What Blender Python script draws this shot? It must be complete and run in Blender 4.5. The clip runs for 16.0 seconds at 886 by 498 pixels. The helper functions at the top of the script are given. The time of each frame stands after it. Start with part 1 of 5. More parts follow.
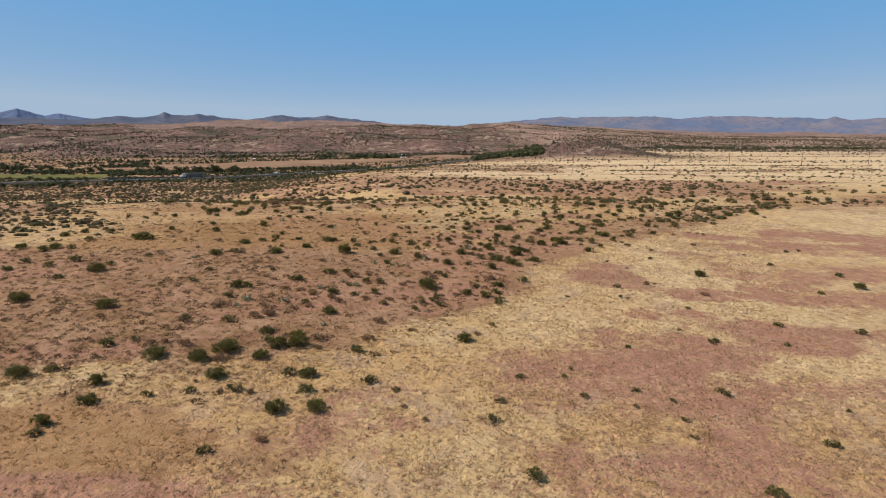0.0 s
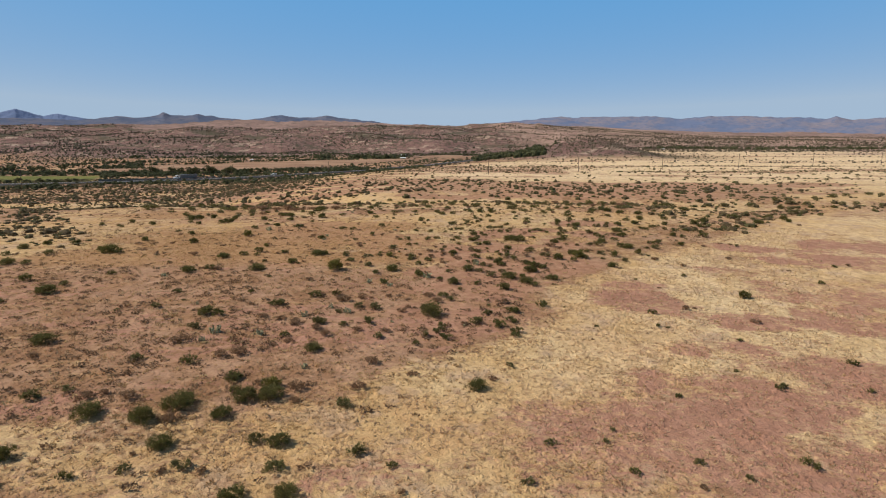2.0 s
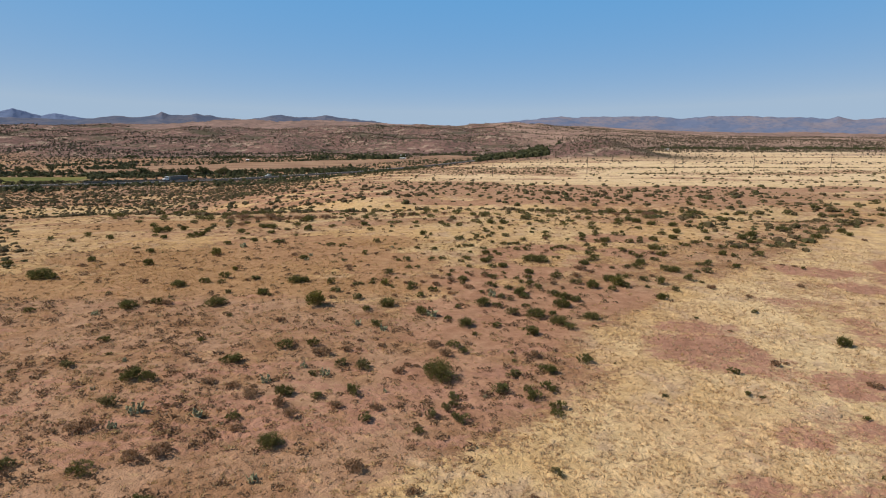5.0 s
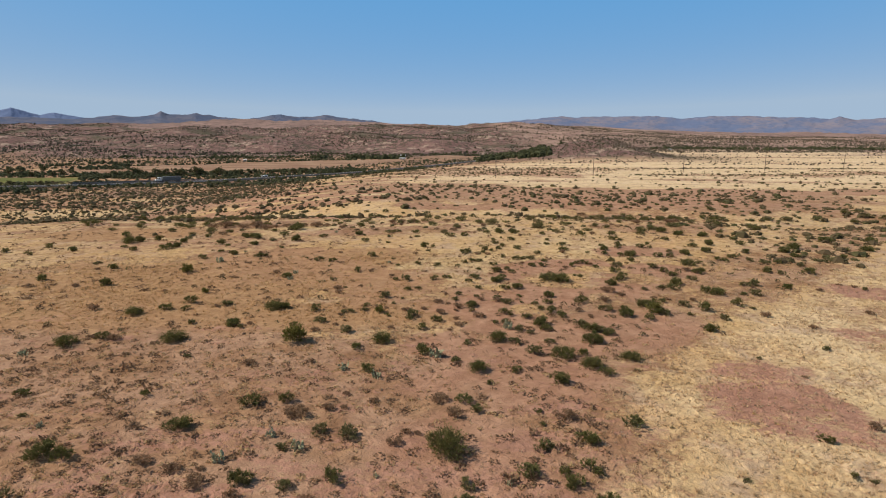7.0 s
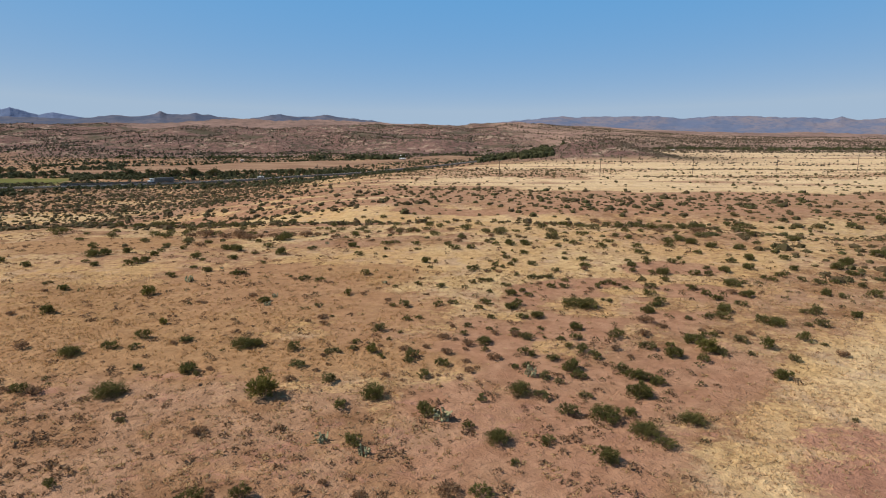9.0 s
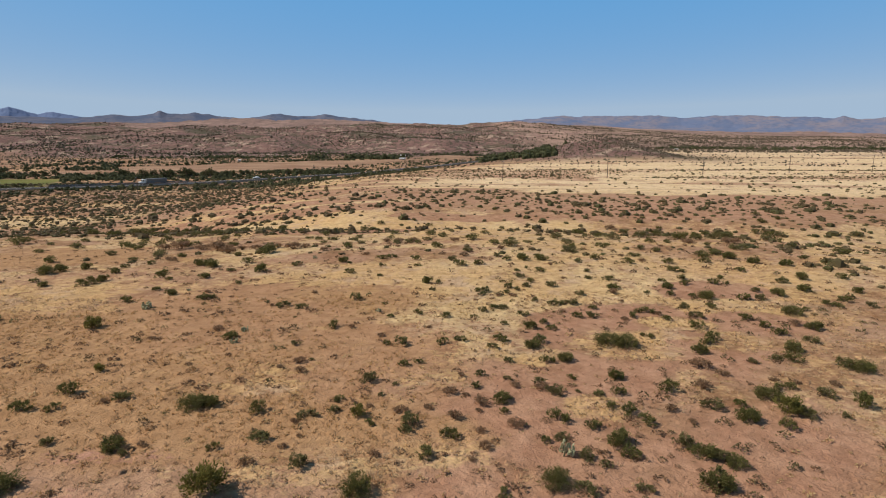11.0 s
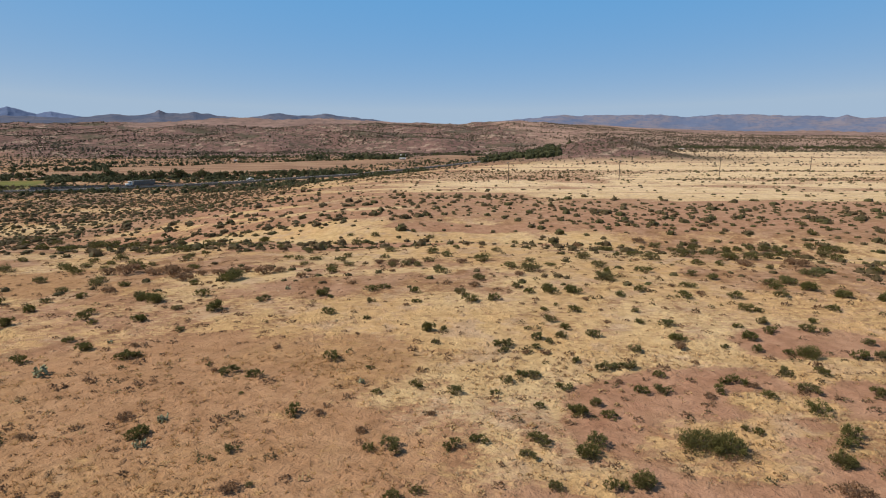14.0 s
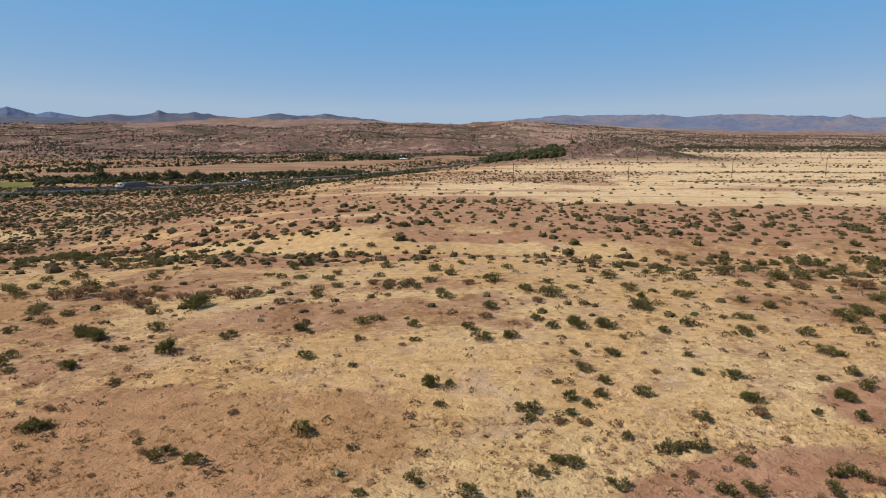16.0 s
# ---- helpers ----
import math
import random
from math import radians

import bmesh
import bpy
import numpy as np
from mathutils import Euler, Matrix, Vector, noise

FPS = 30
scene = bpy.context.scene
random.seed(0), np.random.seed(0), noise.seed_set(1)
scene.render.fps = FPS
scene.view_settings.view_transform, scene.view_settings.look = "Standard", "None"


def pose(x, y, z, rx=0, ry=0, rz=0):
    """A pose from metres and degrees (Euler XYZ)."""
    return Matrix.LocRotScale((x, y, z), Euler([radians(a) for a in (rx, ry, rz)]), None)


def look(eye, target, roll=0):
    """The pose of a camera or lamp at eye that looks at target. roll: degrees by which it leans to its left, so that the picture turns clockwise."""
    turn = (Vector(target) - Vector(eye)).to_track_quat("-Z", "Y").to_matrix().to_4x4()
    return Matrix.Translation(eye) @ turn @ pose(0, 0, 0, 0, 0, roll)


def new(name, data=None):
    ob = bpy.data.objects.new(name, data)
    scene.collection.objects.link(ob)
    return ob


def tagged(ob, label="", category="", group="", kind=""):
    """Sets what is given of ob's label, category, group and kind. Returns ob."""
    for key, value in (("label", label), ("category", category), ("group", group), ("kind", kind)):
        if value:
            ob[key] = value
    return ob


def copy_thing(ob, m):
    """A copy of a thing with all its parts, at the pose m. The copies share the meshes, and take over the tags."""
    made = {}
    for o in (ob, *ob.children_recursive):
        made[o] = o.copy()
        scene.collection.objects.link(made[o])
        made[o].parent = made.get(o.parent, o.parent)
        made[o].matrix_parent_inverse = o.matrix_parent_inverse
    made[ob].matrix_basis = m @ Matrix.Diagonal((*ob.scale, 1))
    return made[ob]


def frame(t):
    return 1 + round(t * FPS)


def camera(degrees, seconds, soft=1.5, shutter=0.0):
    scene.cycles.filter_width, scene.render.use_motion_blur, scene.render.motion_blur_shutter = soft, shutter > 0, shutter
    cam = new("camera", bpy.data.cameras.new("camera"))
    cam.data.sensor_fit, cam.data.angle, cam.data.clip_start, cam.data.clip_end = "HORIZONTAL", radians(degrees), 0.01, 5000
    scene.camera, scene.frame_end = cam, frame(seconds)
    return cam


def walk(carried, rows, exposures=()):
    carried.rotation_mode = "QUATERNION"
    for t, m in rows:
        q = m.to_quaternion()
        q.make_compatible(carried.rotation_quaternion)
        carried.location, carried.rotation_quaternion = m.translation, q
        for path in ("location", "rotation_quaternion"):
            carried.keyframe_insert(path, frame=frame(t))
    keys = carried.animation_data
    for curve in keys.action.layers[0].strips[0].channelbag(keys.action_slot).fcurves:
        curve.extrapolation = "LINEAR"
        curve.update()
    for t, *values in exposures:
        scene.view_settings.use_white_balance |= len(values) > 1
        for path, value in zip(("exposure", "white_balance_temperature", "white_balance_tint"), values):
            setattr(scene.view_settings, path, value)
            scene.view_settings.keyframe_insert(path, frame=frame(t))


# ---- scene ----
cam = camera(73.7, 16.0, soft=1.05)
METRES, EYE, TILT, LEAN, TURN = 110.0, 28.0, -10.87, 0.0, 0.0
ROWS = [
    (0.0, 0.0, 0.0, 0.0, 0.0, 0.0, 0.0),
    (0.5, -0.0018, 0.0313, 0.0061, -0.0, -0.0, 0.01),
    (1.0, -0.0036, 0.0625, 0.0122, -0.0, 0.0, 0.02),
    (1.5, -0.0053, 0.0934, 0.0181, -0.0, 0.01, 0.03),
    (2.0, -0.0071, 0.1243, 0.024, -0.0, 0.01, 0.04),
    (2.5, -0.0088, 0.1551, 0.0301, 0.0, 0.01, 0.05),
    (3.0, -0.0106, 0.1858, 0.036, 0.0, 0.01, 0.04),
    (3.5, -0.0126, 0.217, 0.0416, -0.0, 0.01, 0.05),
    (4.0, -0.0143, 0.2477, 0.0475, -0.01, 0.01, 0.04),
    (6.5, -0.0225, 0.4017, 0.0768, -0.04, -0.02, -0.02),
    (7.0, -0.024, 0.4325, 0.0827, -0.04, -0.02, -0.03),
    (7.5, -0.0255, 0.4629, 0.0884, -0.03, -0.01, -0.04),
    (8.0, -0.0271, 0.4926, 0.0939, -0.03, 0.0, -0.05),
    (8.5, -0.0284, 0.5236, 0.0998, -0.03, -0.01, -0.06),
    (9.0, -0.0298, 0.5546, 0.1058, -0.03, -0.02, -0.06),
    (11.5, -0.0355, 0.7068, 0.1352, 0.02, -0.08, -0.04),
    (12.0, -0.0364, 0.7371, 0.141, 0.04, -0.09, -0.03),
    (12.5, -0.0374, 0.7674, 0.1468, 0.04, -0.1, -0.03),
    (13.0, -0.0384, 0.7979, 0.1525, 0.04, -0.1, -0.02),
    (13.5, -0.0392, 0.8284, 0.1587, 0.05, -0.12, -0.01),
    (14.0, -0.0401, 0.8588, 0.1647, 0.06, -0.13, -0.01),
    (14.5, -0.041, 0.8894, 0.1706, 0.08, -0.13, -0.01),
    (15.0, -0.0419, 0.9201, 0.1765, 0.1, -0.13, -0.02),
    (15.5, -0.0428, 0.9505, 0.1825, 0.12, -0.13, -0.01),
    (16.0, -0.0439, 0.9811, 0.1883, 0.13, -0.12, -0.01),
]
walk(cam, [(t, pose(0, 0, EYE, TILT, LEAN, TURN) @ pose(METRES * x, METRES * y, METRES * z, 90 + pitch, roll, yaw)) for t, x, y, z, yaw, pitch, roll in ROWS])

# ---- light ----
SUN_UP, SUN_SIDE = 45.0, -92.0   # degrees above the horizon, degrees east of the way ahead
world = bpy.data.worlds.new("sky")
scene.world = world
world.use_nodes = True
wn, wl = world.node_tree.nodes, world.node_tree.links
sky = wn.new("ShaderNodeTexSky")
sky.sky_type, sky.sun_disc = "NISHITA", False
sky.sun_elevation, sky.sun_rotation = radians(SUN_UP), radians(SUN_SIDE)
sky.altitude, sky.air_density, sky.dust_density, sky.ozone_density = 1100, 0.8, 0.0, 4.0
# the sky's own gradient, drawn flatter: clear blue above, grey-lavender dust along the horizon
red = wn.new("ShaderNodeSeparateColor")
wl.new(sky.outputs[0], red.inputs[0])
tone = None
for lo, hi, end in ((0.33, 1.35, (1.25, 3.38, 6.35, 1)), (1.35, 4.28, (3.50, 4.68, 6.10, 1))):
    dust, air = wn.new("ShaderNodeMapRange"), wn.new("ShaderNodeMix")
    dust.inputs[1].default_value, dust.inputs[2].default_value = lo, hi
    wl.new(red.outputs[0], dust.inputs[0])
    air.data_type = "RGBA"
    air.inputs[6].default_value, air.inputs[7].default_value = (0.60, 1.05, 1.62, 1), end
    wl.new(dust.outputs[0], air.inputs[0])
    if tone:
        wl.new(tone, air.inputs[6])
    tone = air.outputs[2]
wl.new(tone, wn["Background"].inputs[0])
wn["Background"].inputs[1].default_value = 0.105
sun = new("sun", bpy.data.lights.new("sun", "SUN"))
sun.data.energy, sun.data.angle, sun.data.color = 5.0, radians(0.53), (1.0, 0.915, 0.79)
sx = math.cos(radians(SUN_UP)) * math.sin(radians(SUN_SIDE))
sy = math.cos(radians(SUN_UP)) * math.cos(radians(SUN_SIDE))
sun.matrix_world = look((100 * sx, 100 * sy, 100 * math.sin(radians(SUN_UP))), (0, 0, 0))


# ---- materials ----
class Graph:
    """A short way to write node trees."""

    def __init__(self, name):
        self.mat = bpy.data.materials.new(name)
        self.mat.use_nodes = True
        self.nodes, self.links = self.mat.node_tree.nodes, self.mat.node_tree.links
        self.shader = self.nodes["Principled BSDF"]
        self.where = self.nodes.new("ShaderNodeNewGeometry").outputs["Position"]

    def put(self, socket, value):
        if isinstance(value, bpy.types.NodeSocket):
            self.links.new(value, socket)
        elif isinstance(value, tuple) and len(value) == 3 and socket.type == "RGBA":
            socket.default_value = (*value, 1)
        else:
            socket.default_value = value

    def noise(self, scale, detail=4.0, rough=0.55, stretch=None, warp=0.0):
        n = self.nodes.new("ShaderNodeTexNoise")
        n.inputs["Scale"].default_value, n.inputs["Detail"].default_value = scale, detail
        n.inputs["Roughness"].default_value, n.inputs["Distortion"].default_value = rough, warp
        src = self.where
        if stretch:
            m = self.nodes.new("ShaderNodeMapping")
            m.inputs["Scale"].default_value = stretch
            self.links.new(self.where, m.inputs["Vector"])
            src = m.outputs[0]
        self.links.new(src, n.inputs["Vector"])
        return n.outputs["Fac"]

    def cells(self, scale):
        n = self.nodes.new("ShaderNodeTexVoronoi")
        n.inputs["Scale"].default_value = scale
        self.links.new(self.where, n.inputs["Vector"])
        return n.outputs["Distance"]

    def attr(self, name):
        n = self.nodes.new("ShaderNodeAttribute")
        n.attribute_name = name
        return n.outputs["Fac"]

    def rnd(self, island=False):
        if island:
            return self.nodes.new("ShaderNodeNewGeometry").outputs["Random Per Island"]
        return self.nodes.new("ShaderNodeObjectInfo").outputs["Random"]

    def math(self, op, a, b=0.0, c=0.0):
        n = self.nodes.new("ShaderNodeMath")
        n.operation = op
        for s, v in zip(n.inputs, (a, b, c)):
            self.put(s, v)
        return n.outputs[0]

    def span(self, v, a, b, lo=0.0, hi=1.0):
        n = self.nodes.new("ShaderNodeMapRange")
        n.interpolation_type = "SMOOTHSTEP"
        for s, w in zip(n.inputs[:5], (v, a, b, lo, hi)):
            self.put(s, w)
        return n.outputs[0]

    def mix(self, fac, a, b, kind="MIX"):
        n = self.nodes.new("ShaderNodeMix")
        n.data_type, n.blend_type = "RGBA", kind
        self.put(n.inputs[0], fac)
        self.put(n.inputs[6], a)
        self.put(n.inputs[7], b)
        return n.outputs[2]

    def done(self, colour, rough=0.9, bump=None, strength=0.5, distance=0.1, spec=0.15, **more):
        self.put(self.shader.inputs["Base Color"], colour)
        self.put(self.shader.inputs["Roughness"], rough)
        self.shader.inputs["Specular IOR Level"].default_value = spec
        for key, value in more.items():
            self.put(self.shader.inputs[key.replace("_", " ")], value)
        if bump is not None:
            b = self.nodes.new("ShaderNodeBump")
            b.inputs["Strength"].default_value, b.inputs["Distance"].default_value = strength, distance
            self.links.new(bump, b.inputs["Height"])
            self.links.new(b.outputs[0], self.shader.inputs["Normal"])
        return self.mat


def ground_material():
    g = Graph("dry_ground")
    big, mid, fine, grit = g.noise(0.035, 4), g.noise(0.33, 4, 0.6), g.noise(2.3, 3, 0.65), g.noise(7.0, 2, 0.6)
    soil = g.mix(g.span(mid, 0.35, 0.7), (0.275, 0.148, 0.079), (0.385, 0.220, 0.118))
    hue = g.noise(0.17, 4, 0.6)
    soil = g.mix(g.span(hue, 0.40, 0.62, 0.0, 0.75), soil, (0.44, 0.268, 0.172))
    soil = g.mix(g.attr("ochre"), soil, g.mix(mid, (0.36, 0.195, 0.095), (0.44, 0.265, 0.14)))
    soil = g.mix(g.attr("red"), soil, g.mix(g.span(mid, 0.35, 0.65), (0.380, 0.198, 0.122), (0.445, 0.248, 0.156)))
    wine = g.math("ADD", g.attr("purple"), g.math("ADD", g.math("MULTIPLY", g.math("SUBTRACT", g.noise(0.5, 5, 0.65, (0.5, 1.2, 1.0)), 0.5), 2.3), g.math("MULTIPLY", g.math("SUBTRACT", fine, 0.5), 1.3)))
    wine = g.math("MULTIPLY", g.span(wine, 0.12, 0.55), g.span(g.attr("purple"), 0.0, 0.12))
    soil = g.mix(wine, soil, g.mix(mid, (0.355, 0.178, 0.120), (0.450, 0.246, 0.166)))
    soil = g.mix(g.math("MULTIPLY", g.attr("pale"), 0.4), soil, (0.52, 0.335, 0.22))
    straw = g.mix(g.span(mid, 0.3, 0.7), (0.60, 0.395, 0.190), (0.53, 0.322, 0.155))
    straw = g.mix(g.span(big, 0.4, 0.65), straw, (0.61, 0.430, 0.230))
    straw = g.mix(g.attr("ochre"), straw, (0.45, 0.264, 0.118))
    straw = g.mix(g.attr("pale"), straw, (0.75, 0.56, 0.345))
    straw = g.mix(g.span(hue, 0.34, 0.56, 0.55, 0.0), straw, (0.55, 0.360, 0.165))
    straw = g.mix(g.span(g.noise(0.23, 5, 0.62), 0.50, 0.66, 0.0, 0.6), straw, (0.46, 0.318, 0.225))
    cover = g.math("ADD", g.math("MULTIPLY", mid, 0.38), g.math("MULTIPLY", g.noise(1.5, 4, 0.65, (0.7, 1.25, 1.0)), 0.46))
    cover = g.math("ADD", cover, g.math("MULTIPLY", g.noise(3.6, 3, 0.6, (0.75, 1.2, 1.0)), 0.16))
    limit = g.math("SUBTRACT", 0.785, g.math("MULTIPLY", g.attr("grass"), 0.475))
    colour = g.mix(g.span(g.math("SUBTRACT", cover, limit), -0.085, 0.10), soil, straw)
    colour = g.mix(g.span(g.noise(0.75, 4, 0.6), 0.32, 0.68, 0.0, 1.0), g.mix(1.0, colour, (0.76, 0.74, 0.72), "MULTIPLY"), colour)
    # low dead litter between the tufts
    colour = g.mix(g.span(grit, 0.52, 0.72, 0.0, 0.16), colour, (0.19, 0.12, 0.08))
    pale = g.noise(0.030, 6, 0.68, (0.8, 0.75, 1.0))
    hills = g.mix(g.span(g.noise(0.05, 5, 0.65), 0.35, 0.7), (0.155, 0.088, 0.074), (0.255, 0.150, 0.122))
    hills = g.mix(g.span(pale, 0.55, 0.61, 0.0, 0.6), hills, (0.45, 0.335, 0.245))
    dots = g.math("MULTIPLY", g.span(g.noise(0.11, 5, 0.75, (1.0, 0.30, 1.0)), 0.515, 0.545), g.span(g.noise(0.006, 5, 0.6), 0.3, 0.6, 0.25, 0.9))
    hills = g.mix(dots, hills, (0.060, 0.058, 0.036))
    hills = g.mix(g.span(g.noise(0.0055, 5, 0.6, (0.8, 0.7, 1.0)), 0.52, 0.64, 0.0, 0.75), hills, (0.082, 0.076, 0.046))
    hills = g.mix(g.math("MULTIPLY", g.attr("pale"), g.span(g.noise(0.012, 5, 0.65, (0.6, 0.8, 1.0)), 0.35, 0.6, 0.15, 0.65)), hills, (0.42, 0.275, 0.205))
    colour = g.mix(g.attr("hills"), colour, hills)
    field = g.mix(g.span(g.noise(0.02, 3, 0.5, (1.0, 3.0, 1.0)), 0.35, 0.65), (0.24, 0.135, 0.085), (0.34, 0.215, 0.135))
    colour = g.mix(g.attr("field"), colour, field)
    crop = g.mix(g.span(g.noise(0.03, 3), 0.35, 0.65), (0.115, 0.120, 0.036), (0.165, 0.155, 0.048))
    colour = g.mix(g.attr("crop"), colour, crop)
    height_map = g.math("ADD", g.math("MULTIPLY", g.noise(1.9, 3, 0.6, (0.8, 1.25, 1.0), 0.6), 0.9), g.math("MULTIPLY", grit, 0.3))
    return g.done(colour, 0.95, height_map, 1.0, 0.27, 0.05)


def grass_tuft_material():
    g = Graph("bunch_grass")
    own = g.rnd(True)
    dry, gold = g.noise(0.16, 4, 0.6), g.noise(0.5, 4, 0.6)
    colour = g.mix(own, (0.38, 0.250, 0.145), (0.57, 0.395, 0.225))
    colour = g.mix(g.span(dry, 0.42, 0.62, 0.0, 0.75), colour, g.mix(own, (0.33, 0.222, 0.150), (0.47, 0.330, 0.225)))
    colour = g.mix(g.span(gold, 0.52, 0.68, 0.0, 0.8), colour, g.mix(own, (0.42, 0.260, 0.098), (0.56, 0.365, 0.150)))
    colour = g.mix(g.math("MULTIPLY", g.attr("ochre"), 0.75), colour, g.mix(own, (0.36, 0.205, 0.085), (0.48, 0.290, 0.118)))
    colour = g.mix(g.attr("pale"), colour, g.mix(own, (0.56, 0.400, 0.215), (0.68, 0.500, 0.285)))
    mat = g.done(colour, 0.95, spec=0.05)
    thin, blend = g.nodes.new("ShaderNodeBsdfTranslucent"), g.nodes.new("ShaderNodeMixShader")
    g.links.new(colour, thin.inputs[0])
    blend.inputs[0].default_value = 0.4
    g.links.new(g.shader.outputs[0], blend.inputs[1])
    g.links.new(thin.outputs[0], blend.inputs[2])
    g.links.new(blend.outputs[0], g.nodes["Material Output"].inputs[0])
    return mat


def leaf_material(name, dark, light, tip=None, through_light=0.35, each=None):
    g = Graph(name)
    own, one = g.rnd(True), g.rnd()
    colour = g.mix(own, dark, light)
    if each:
        one = g.span(g.noise(each, 2), 0.30, 0.62, 0.0, 2.0)
    colour = g.mix(g.math("MULTIPLY", one, 0.45), colour, tip or light)
    mat = g.done(colour, 0.75, spec=0.2)
    thin, blend = g.nodes.new("ShaderNodeBsdfTranslucent"), g.nodes.new("ShaderNodeMixShader")
    g.links.new(colour, thin.inputs[0])
    blend.inputs[0].default_value = through_light
    g.links.new(g.shader.outputs[0], blend.inputs[1])
    g.links.new(thin.outputs[0], blend.inputs[2])
    g.links.new(blend.outputs[0], g.nodes["Material Output"].inputs[0])
    return mat


def plain_material(name, a, b, scale=4.0, rough=0.8, bump=0.3, spec=0.3, metal=0.0):
    g = Graph(name)
    n, m = g.noise(scale, 5, 0.6), g.noise(scale * 6, 3, 0.6)
    colour = g.mix(g.span(n, 0.3, 0.7), a, b)
    return g.done(colour, rough, m, bump, 0.02, spec, Metallic=metal)


def ridge_material(name, low, high, scrub):
    g = Graph(name)
    n = g.noise(0.006, 6, 0.62)
    m = g.noise(0.03, 5, 0.65)
    colour = g.mix(g.span(n, 0.35, 0.65), low, high)
    colour = g.mix(g.span(m, 0.48, 0.64, 0.0, 0.75), colour, scrub)
    return g.done(colour, 1.0, m, 0.6, 14.0, 0.0)


GROUND = ground_material()
STRAW = grass_tuft_material()
STRAWTUFT = leaf_material("straw_tuft", (0.30, 0.185, 0.085), (0.52, 0.36, 0.18), None, 0.35)
TUFT = leaf_material("brown_tuft", (0.120, 0.070, 0.042), (0.27, 0.165, 0.092), None, 0.35)
LEAF = leaf_material("mesquite_leaf", (0.078, 0.074, 0.022), (0.180, 0.166, 0.050), (0.17, 0.140, 0.052))
CREOSOTE = leaf_material("creosote_leaf", (0.094, 0.090, 0.030), (0.205, 0.184, 0.068), (0.20, 0.150, 0.074))
OLIVE = leaf_material("yellowing_leaf", (0.11, 0.10, 0.025), (0.22, 0.19, 0.05))
DRYTWIG = leaf_material("dead_twig", (0.19, 0.112, 0.062), (0.37, 0.235, 0.135), (0.29, 0.165, 0.095), 0.45)
TREELEAF = leaf_material("tree_leaf", (0.036, 0.044, 0.020), (0.105, 0.108, 0.046), (0.125, 0.110, 0.042))
FARLEAF = leaf_material("far_scrub_leaf", (0.062, 0.062, 0.022), (0.150, 0.138, 0.052), (0.145, 0.098, 0.052), 0.40, 0.35)
HILLLEAF = leaf_material("hillside_leaf", (0.078, 0.068, 0.042), (0.145, 0.122, 0.072), (0.15, 0.108, 0.072), 0.3, 0.02)
BARK = plain_material("bark", (0.10, 0.07, 0.05), (0.17, 0.125, 0.09), 8, 0.9)
PAD = plain_material("cactus_pad", (0.19, 0.185, 0.095), (0.36, 0.335, 0.20), 6, 0.9)
POLE = plain_material("weathered_pole", (0.085, 0.060, 0.045), (0.14, 0.10, 0.075), 5, 0.9)
GLASSY = plain_material("insulator_glaze", (0.20, 0.22, 0.22), (0.30, 0.32, 0.32), 9, 0.25)
ASPHALT = plain_material("asphalt", (0.070, 0.065, 0.062), (0.105, 0.096, 0.090), 0.5, 1.0, 0.3, 0.03)
PAINT = plain_material("road_paint", (0.55, 0.50, 0.38), (0.70, 0.66, 0.58), 3, 0.8)
CONCRETE = plain_material("concrete", (0.30, 0.28, 0.25), (0.42, 0.39, 0.35), 1.2, 0.9)
STEEL = plain_material("dull_steel", (0.10, 0.10, 0.11), (0.17, 0.17, 0.18), 3, 0.55, 0.1, 0.5, 0.6)
GREYBOX = plain_material("grey_trailer_skin", (0.13, 0.13, 0.125), (0.19, 0.185, 0.175), 1.0, 0.5, 0.05, 0.4)
WHITE = plain_material("white_paint", (0.72, 0.72, 0.70), (0.82, 0.82, 0.80), 1.0, 0.45, 0.05, 0.5)
ADOBE = plain_material("tan_plaster", (0.36, 0.27, 0.20), (0.46, 0.35, 0.26), 0.8, 0.9, 0.2, 0.1)
ROOFING = plain_material("pale_metal_roof", (0.60, 0.59, 0.57), (0.74, 0.73, 0.71), 0.8, 0.5, 0.1, 0.5)
BLACK = plain_material("rubber", (0.018, 0.018, 0.019), (0.035, 0.034, 0.034), 6, 0.8)
DARKGLASS = plain_material("dark_glass", (0.015, 0.018, 0.022), (0.03, 0.034, 0.04), 1, 0.08, 0.0, 0.6)
# blue of the distance haze is painted into the next three base colours
BLUE_RANGE = ridge_material("hazed_blue_range", (0.140, 0.180, 0.290), (0.165, 0.205, 0.320), (0.130, 0.168, 0.270))
GREY_RANGE = ridge_material("hazed_grey_range", (0.092, 0.112, 0.170), (0.140, 0.138, 0.175), (0.080, 0.100, 0.150))
MESA_RANGE = ridge_material("hazed_mesa_range", (0.130, 0.160, 0.250), (0.220, 0.195, 0.225), (0.110, 0.142, 0.230))
BROWN_HILLS = ridge_material("brown_hills", (0.215, 0.142, 0.122), (0.310, 0.205, 0.170), (0.125, 0.098, 0.088))


# ---- lie of the land ----
def smooth(a, b, v):
    k = np.clip((v - a) / (b - a), 0, 1)
    return k * k * (3 - 2 * k)


def lattice(ix, iy, seed):
    h = (ix.astype(np.int64) * 374761393 + iy.astype(np.int64) * 668265263 + seed * 974711) & 0x7FFFFFFF
    h = ((h ^ (h >> 13)) * 1274126177) & 0x7FFFFFFF
    return ((h ^ (h >> 16)) & 0xFFFF) / 65535.0


